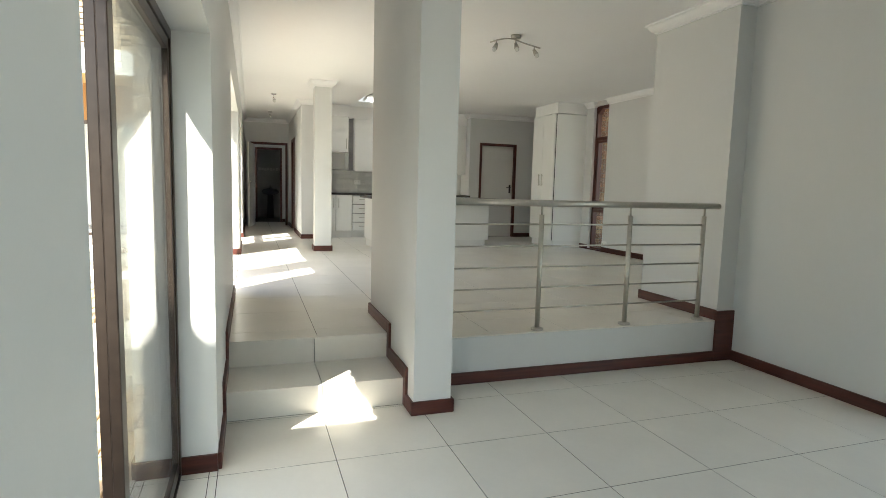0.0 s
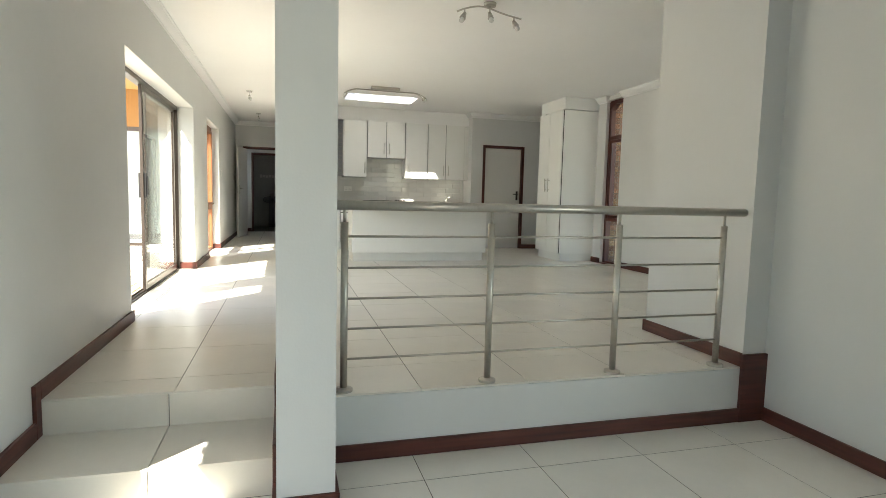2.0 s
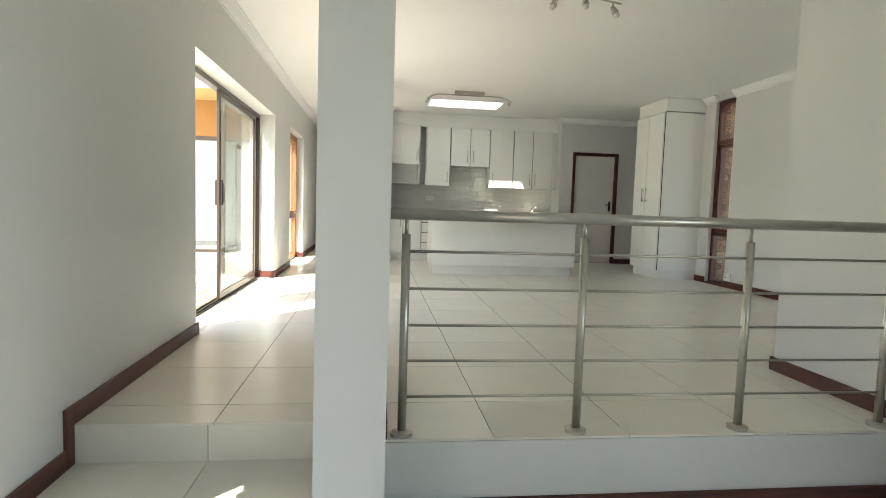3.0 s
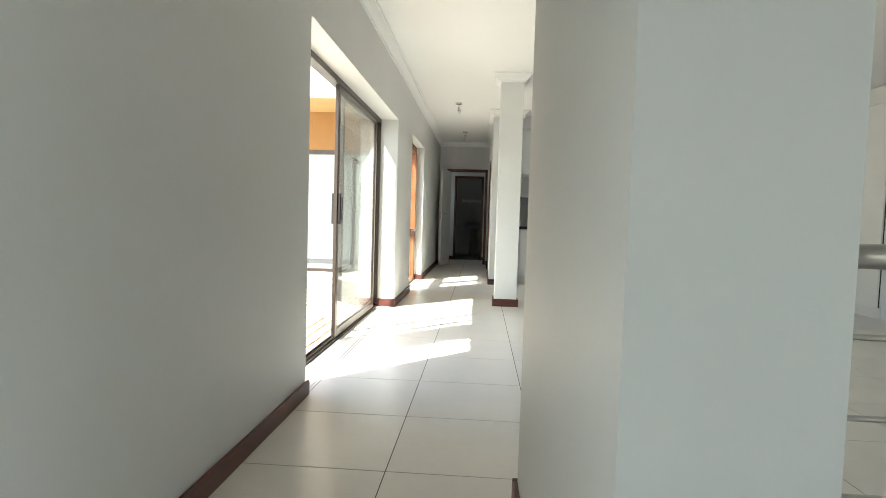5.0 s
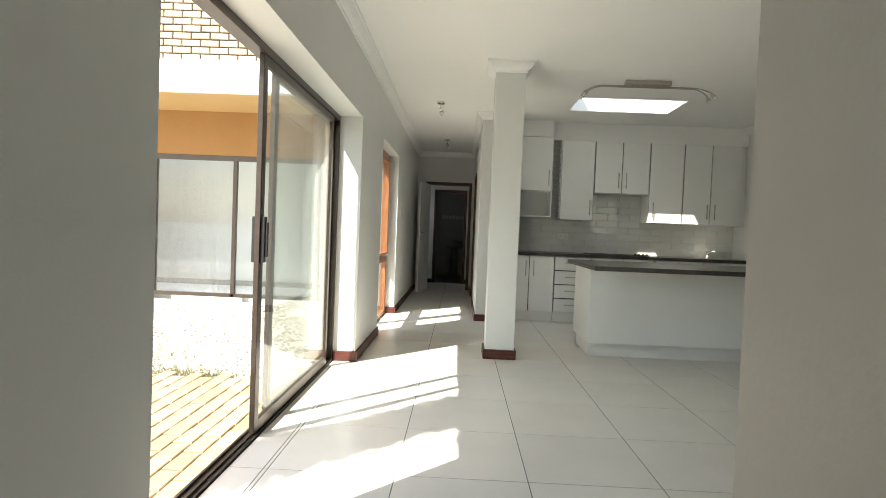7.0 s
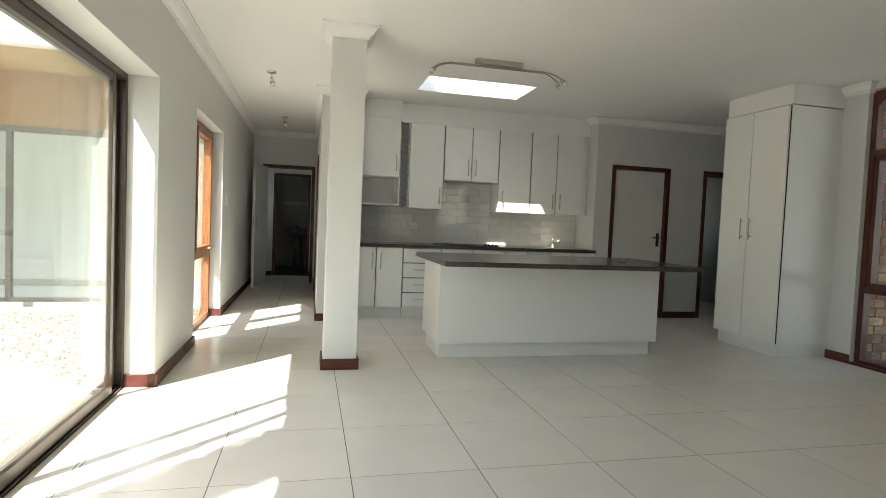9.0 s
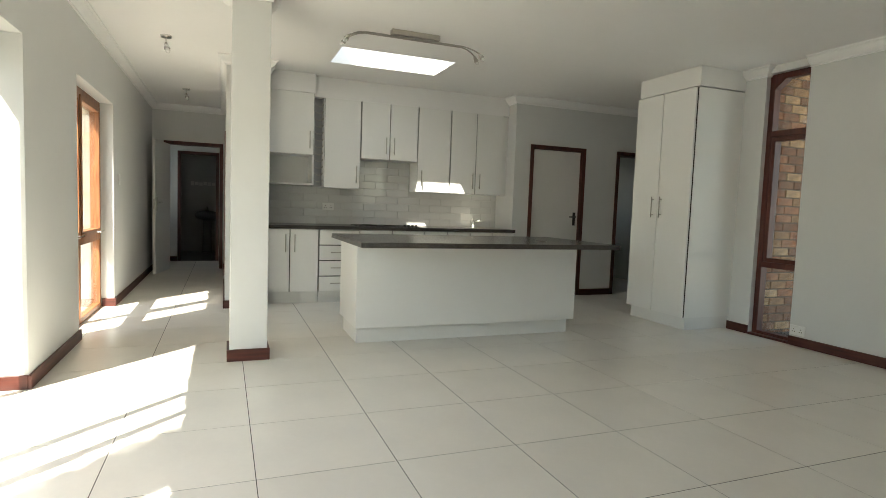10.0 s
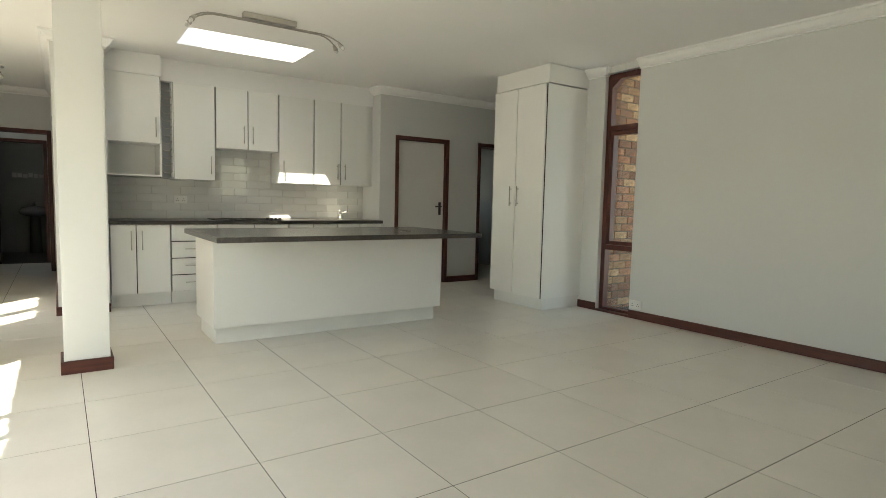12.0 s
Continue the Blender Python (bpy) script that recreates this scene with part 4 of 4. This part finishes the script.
rng = random.Random(4)
rows = []
for i in range(2600):
    x, y = rng.uniform(-3.8, -0.75), rng.uniform(8.7, 12.8)
    s = rng.uniform(0.006, 0.02)
    rows.append((x, y, -0.16, s, s * rng.uniform(0.6, 1), s * 0.7, rng.uniform(0, 3)))
loose("gravel", rows, MORTAR, "loose pale gravel on the courtyard ground", "gravel")
verts, faces = [], []
for i in range(2200):
    cx, cy, r = rng.choice(((-1.55, 8.72, 0.30), (-1.25, 8.70, 0.24), (-1.7, 8.85, 0.45), (-2.2, 9.3, 0.5), (-3.0, 10.2, 0.8), (-0.62, 9.05, 0.14)))
    x, y = rng.gauss(cx, r * 0.5), rng.gauss(cy, r * 0.3)
    h, a = rng.uniform(0.02, 0.07), rng.uniform(0, 6.3)
    w, lean = 0.004, rng.uniform(-0.05, 0.05)
    n = len(verts)
    verts += [(x - w * math.cos(a), y - w * math.sin(a), -0.165), (x + w * math.cos(a), y + w * math.sin(a), -0.165), (x + lean, y + lean * 0.6, -0.165 + h)]
    faces.append((n, n + 1, n + 2))
me = bpy.data.meshes.new("grass")
me.from_pydata(verts, [], faces)
me.materials.append(GRASS)
tagged(new("grass", me), "thin tufts of dry grass", "grass", kind="stuff")

# wing across the courtyard
wg = thing("courtyard_wing", "ochre courtyard wing with a white fascia, brick gable and sliding doors", "house", kind="structure")
part("wall", boxes((-9.0, 13.2, -0.47, -4.35, 13.42, 2.9), (-4.35, 13.2, 2.2, XB - 0.005, 13.42, 2.9)), OCHRE, wg, "ochre plastered wall")
part("soffit", boxes((-9.0, 11.95, 2.9, XB - 0.005, 13.42, 2.96)), TAN, wg, "tan painted soffit")
part("fascia", boxes((-9.0, 11.8, 2.9, XB - 0.005, 11.95, 3.32)), FASCIA, wg, "white fascia beam")
gable = part("gable", boxes((-9.0, 11.93, 3.32, XB - 0.005, 13.4, 6.4)), DARKMORTAR, wg, "pale brick gable")
# room built without its ceiling so sky light brightens the white walls
part("back_room", boxes((-9.0, 15.0, -0.17, XB - 0.01, 15.2, 2.9), (-9.0, 13.42, -0.47, XB - 0.01, 15.0, -0.1), (-9.0, 13.42, -0.1, -8.8, 15.0, 2.9)), FASCIA, wg, "white walled room behind the sliding doors, left unroofed for light")
part("room_skirting", boxes((-8.8, 14.97, -0.1, XB - 0.02, 15.0, 0.0)), DARKTILE, wg)
fr = part("sliding_door_frame", boxes((-4.35, 13.22, 2.12, XB - 0.02, 13.30, 2.2), (-4.35, 13.22, -0.1, -4.23, 13.30, 2.12), (-2.97, 13.22, -0.1, -2.91, 13.30, 2.12), (-1.6, 13.22, -0.1, -1.54, 13.30, 2.12), (-4.23, 13.22, -0.1, XB - 0.02, 13.30, -0.04), bevel=0.004), BRONZE, wg)
for a, b in ((-4.23, -2.97), (-2.91, -1.6), (-1.54, XB - 0.02)):
    g = part("pane", boxes((a, 13.255, -0.04, b, 13.262, 2.12)), GLASS, fr, "clear glass pane")
    g.visible_shadow = False

# added tree out of view, crown set to shade the courtyard door's sun patch
def tree(label, foot, fork, limbs, clumps, count, size):
    """A tapered trunk with limbs and a crown of single leaves gathered in clumps."""
    tr = thing("tree", label, "tree")
    bm = rod(bmesh.new(), foot, fork, 0.08, 0.05)
    for q in limbs:
        rod(bm, Vector(fork) - Vector((0, 0, 0.05)), q, 0.038, 0.012, 8)
    part("trunk", bm, BARK, tr)
    verts, faces = [], []
    for i in range(count):
        c = rng.choice(clumps)
        v = Vector((rng.gauss(0, 1), rng.gauss(0, 1), rng.gauss(0, 1))).normalized() * c[3] * rng.uniform(0.15, 1.08)
        p = Vector(c[:3]) + v
        a = Vector((rng.uniform(-1, 1), rng.uniform(-1, 1), rng.uniform(-0.6, 0.6))).normalized() * size
        b = a.cross(Vector((rng.uniform(-1, 1), rng.uniform(-1, 1), rng.uniform(-1, 1)))).normalized() * size * 0.4
        n = len(verts)
        verts += [tuple(p - a), tuple(p + b), tuple(p + a), tuple(p - b)]
        faces.append((n, n + 1, n + 2, n + 3))
    me = bpy.data.meshes.new("crown")
    me.from_pydata(verts, [], faces)
    me.materials.append(LEAF)
    new("crown", me).parent = tr


tree("unseen slender columnar leafy tree added to shade the courtyard door", (-2.2, 4.75, -0.18), (-2.12, 4.76, 2.6), ((-2.1, 4.78, 5.1), (-2.2, 4.9, 3.7), (-2.0, 4.65, 4.2), (-2.15, 4.7, 4.6)), ((-2.1, 4.80, 3.25, 0.27), (-2.1, 4.80, 3.6, 0.27), (-2.1, 4.75, 4.0, 0.25), (-2.1, 4.75, 4.4, 0.24), (-2.1, 4.72, 4.75, 0.23), (-2.1, 4.72, 5.05, 0.24)), 5500, 0.055)

# unseen raked wall, added to cut the lounge's sun patch to shape
bm = bmesh.new()
rake = ((-1.3, -0.5), (1.25, -0.5), (1.25, 4.05), (0.76, 4.05), (0.16, 5.05), (-1.3, 5.05))
ends = [[bm.verts.new((x, y, z)) for y, z in rake] for x in (-2.5, -2.3)]
bm.faces.new(ends[0])
bm.faces.new(ends[1][::-1])
for k in range(len(rake)):
    n = (k + 1) % len(rake)
    bm.faces.new((ends[0][k], ends[1][k], ends[1][n], ends[0][n]))
bmesh.ops.recalc_face_normals(bm, faces=bm.faces)
structure("unseen_sun_blocker", bm, FASCIA, "unseen plain wall with a raked top, added to shape the sun patch", "wall")

# brick wall outside the narrow window
bw = thing("garden_wall", "rust and buff face brick wall outside the narrow window", "brick wall", kind="structure")
part("core", boxes((XE + 0.135, W1 - 0.004, -0.47, 8.2, 9.3, 3.0)), DARKMORTAR, bw)


# ---- small pieces ----
SLABS = {}


def slab(name, sx, sy, sz, mat, lip=0.003):
    """A shared mesh: a block with a slightly narrower top, standing on z = 0."""
    key = (name, round(sx, 4), round(sy, 4), round(sz, 4), mat.name)
    if key not in SLABS:
        x, y = sx / 2, sy / 2
        v = [(a * (x - k), b * (y - k), z) for z, k in ((0, 0), (sz - lip, 0), (sz, lip)) for a, b in ((-1, -1), (1, -1), (1, 1), (-1, 1))]
        f = [(8, 9, 10, 11)] + [(i + k, i + (k + 1) % 4, i + 4 + (k + 1) % 4, i + 4 + k) for i in (0, 4) for k in range(4)]
        me = bpy.data.meshes.new(name)
        me.from_pydata(v, [], f)
        me.materials.append(mat)
        SLABS[key] = me
    return SLABS[key]


def piece(name, me, parent, m):
    ob = new(name, me)
    ob.parent = parent
    ob.matrix_basis = m
    return ob


def cells(lo, hi, at, step):
    """Joint lines between lo and hi, on a grid through at."""
    k = math.ceil((lo - at) / step + 1e-6)
    out = [lo]
    while at + k * step < hi - 1e-6:
        if at + k * step - lo > 0.02 and hi - at - k * step > 0.02:
            out.append(at + k * step)
        k += 1
    return out + [hi]


def tiled(owner, x0, x1, y0, y1, z, gx, gy, thick=0.010, gap=0.0019, skip=None):
    xs, ys = cells(x0, x1, *gx), cells(y0, y1, *gy)
    for a, b in zip(xs, xs[1:]):
        for c, e in zip(ys, ys[1:]):
            if skip and skip((a + b) / 2, (c + e) / 2):
                continue
            piece("tile", slab("tile", b - a - 2 * gap, e - c - 2.4 * gap, thick, TILE, 0.0007), owner, pose((a + b) / 2, (c + e) / 2, z - thick))


GX, GY = (0.487, 0.607), (4.275, 0.6125)
floor = structure("floor", boxes((XO, Y2 + 0.1, -0.14, 7.8, 18.7, -0.0016), (1.225, YP + 0.1, -0.14, XN, Y2 + 0.1, -0.0016)), GROUT, "large cream porcelain floor tiles with thin dark joints", "floor")
tiled(floor, XW, 1.094, Y2, 11.0125, 0.0, GX, GY)
tiled(floor, 1.094, XN, YP, 4.275, 0.0, GX, GY)
tiled(floor, 1.094, 5.95, 4.275, 11.0125, 0.0, GX, GY)
tiled(floor, XW, 1.094, 11.0125, 15.0, 0.0, GX, GY)
tiled(floor, 1.094, 5.343, 11.0125, 11.625, 0.0, GX, GY)
tiled(floor, 5.95, 7.6, 10.4, 11.625, 0.0, GX, GY)
tiled(floor, 5.343, 5.95, 11.0125, 11.625, 0.0, GX, GY)
tiled(floor, 5.95, 7.6, 11.625, 14.2, 0.0, GX, GY)
tiled(floor, XW, 1.7, 15.0, 16.3, 0.0, GX, GY)
bath = structure("floor_bathroom", boxes((XW, 16.3, -0.0012, 1.7, 18.5, 0.0)), DARKTILE, "dark bathroom floor", "floor")
LGX, LGY = (0.46, 0.5985), (3.555, 0.6075)
low = structure("floor_lounge", boxes((XO, YB, ZL - 0.2, XS, YP + 0.1, ZL - 0.0016)), GROUT, "large cream porcelain lounge tiles with thin dark joints", "floor")
tiled(low, XW, 1.0585, YB, Y1, ZL, LGX, LGY)
tiled(low, 1.0585, XS, YB, YP, ZL, LGX, LGY)
tiled(low, XO + 0.02, XW, S1[0], S1[1], ZL, LGX, LGY)
tiled(floor, XO + 0.02, XW, S2[0], S2[1], 0.0, GX, GY)
tiled(floor, XO + 0.08, XW, S3[0], S3[1], 0.0, GX, GY)

steps = thing("step", "two cream tiled steps up to the passage", "steps", kind="structure")
tiled(steps, XW, 0.985, Y1 - 0.004, Y2 + 0.012, -0.172, (0.463, 0.6), (0, 9))
for y, z0, z1 in ((Y1, ZL, -0.182), (Y2, -0.172, -0.010)):
    for a, b in ((XW, 0.463), (0.463, 0.985)):
        piece("tile", slab("tile", b - a - 0.004, z1 - z0, 0.012, TILE, 0.0012), steps, pose((a + b) / 2, y + 0.012, (z0 + z1) / 2, 90, 0, 0))

splash = structure("splashback", boxes((1.42, YK - 0.006, 0.896, 4.5, YK - 0.001, 1.72)), SPLASHGROUT, "glossy pale grey brick-pattern wall tiles", "splashback")
for r in range(9):
    z = 0.898 + r * 0.0915
    x0, x1 = (1.42, 4.5) if r < 5 else (2.50, 3.22)
    xs = cells(x0, x1, 1.42 + (0.15 if r % 2 else 0.0), 0.30)
    for a, b in zip(xs, xs[1:]):
        piece("tile", slab("splash_tile", b - a - 0.003, 0.0885, 0.006, SPLASH, 0.0025), splash, pose((a + b) / 2, YK - 0.006, z + 0.045, 90 + rng.uniform(-0.4, 0.4), 0, rng.uniform(-0.3, 0.3)))

# bricks: outer skin beside and above the openings
def brick(owner, mat, x, y, z, sx, sy, sz, turn=0.0, wob=0.004):
    """One brick with its face outwards from the core, seated on z."""
    me = slab("brick", round(sx, 3), round(sy, 3), round(sz, 3), mat, 0.006)
    piece("brick", me, owner, pose(x + rng.uniform(-wob, wob), y + rng.uniform(-wob, wob), z, 0, 0, turn))


for span, low_z in ((S1, -0.46), (S2, -0.16), (S3, -0.16)):
    y0, y1, head = span
    n = int((y1 - y0 + 0.1) / 0.085)
    for i in range(n):
        brick(brick_leaf, BRICKPALE, XB + 0.05 + rng.uniform(-0.012, 0.006), y0 - 0.02 + i * 0.085, head + 0.005 + rng.uniform(-0.008, 0.012), 0.10, 0.075, 0.21)
    k = 0
    z = low_z
    while z < head + 0.2:
        brick(brick_leaf, BRICKPALE, XB + 0.045, y1 + (0.128 if k % 2 else 0.075) + rng.uniform(-0.006, 0.006), z, 0.105, 0.215 if k % 2 else 0.105, 0.073)
        z += 0.085
        k += 1

for r in range(36):
    z = -0.14 + r * 0.0845
    if r % 2:
        piece("brick", slab("half_brick", 0.101, 0.073, 0.012, BRICK, 0.005), bw, pose(XE + 0.1925, W1 - 0.004, z + 0.037, 90, 0, 0))
    for i in range(5):
        x = XE + 0.248 + (i + (0.5 if r % 2 else 0)) * 0.222
        me = slab("brick", 0.212, 0.073, 0.012, BRICK, 0.005)
        piece("brick", me, bw, pose(x, W1 - 0.004 + rng.uniform(-0.002, 0.003), z + 0.037, 90, 0, rng.uniform(-0.6, 0.6)))

for r in range(20):
    z = 3.335 + r * 0.098
    for i in range(13):
        x = -4.9 + (i + (0.5 if r % 2 else 0)) * 0.262
        me = slab("gable_brick", 0.242, 0.078, 0.03, BRICKPALE, 0.008)
        piece("brick", me, gable, pose(x, 11.93 + rng.uniform(-0.003, 0.004), z + 0.043, 90, 0, rng.uniform(-0.6, 0.6)))

# paving
pave = structure("pavement", boxes((-2.7, 5.0, -0.47, XB + 0.01, 8.62, -0.172)), DARKMORTAR, "buff brick paving outside the sliding door", "paving")
for i in range(11):
    for j in range(15):
        x, y = -0.545 - i * 0.117, 5.6 + j * 0.225 + (0.11 if i % 2 else 0)
        if y < 8.75:
            piece("paving_brick", slab("paving_brick", 0.108, 0.208, 0.05, PAVE, 0.005), pave, pose(x, y, -0.172 - 0.005 + rng.uniform(-0.003, 0.003), rng.uniform(-0.6, 0.6), rng.uniform(-0.6, 0.6), rng.uniform(-0.8, 0.8)))
patio = structure("patio", boxes((-2.0, -4.0, -0.5, XB + 0.01, 4.6, -0.465)), DARKMORTAR, "brick paving outside the lounge door", "paving")
for i in range(12):
    for j in range(13):
        x, y = -0.545 - i * 0.117, 1.9 + j * 0.225 + (0.11 if i % 2 else 0)
        if y < 4.5:
            piece("paving_brick", slab("paving_brick", 0.108, 0.208, 0.05, PAVE, 0.005), patio, pose(x, y, -0.467 + rng.uniform(-0.003, 0.003), rng.uniform(-0.6, 0.6), rng.uniform(-0.6, 0.6), rng.uniform(-0.8, 0.8)))
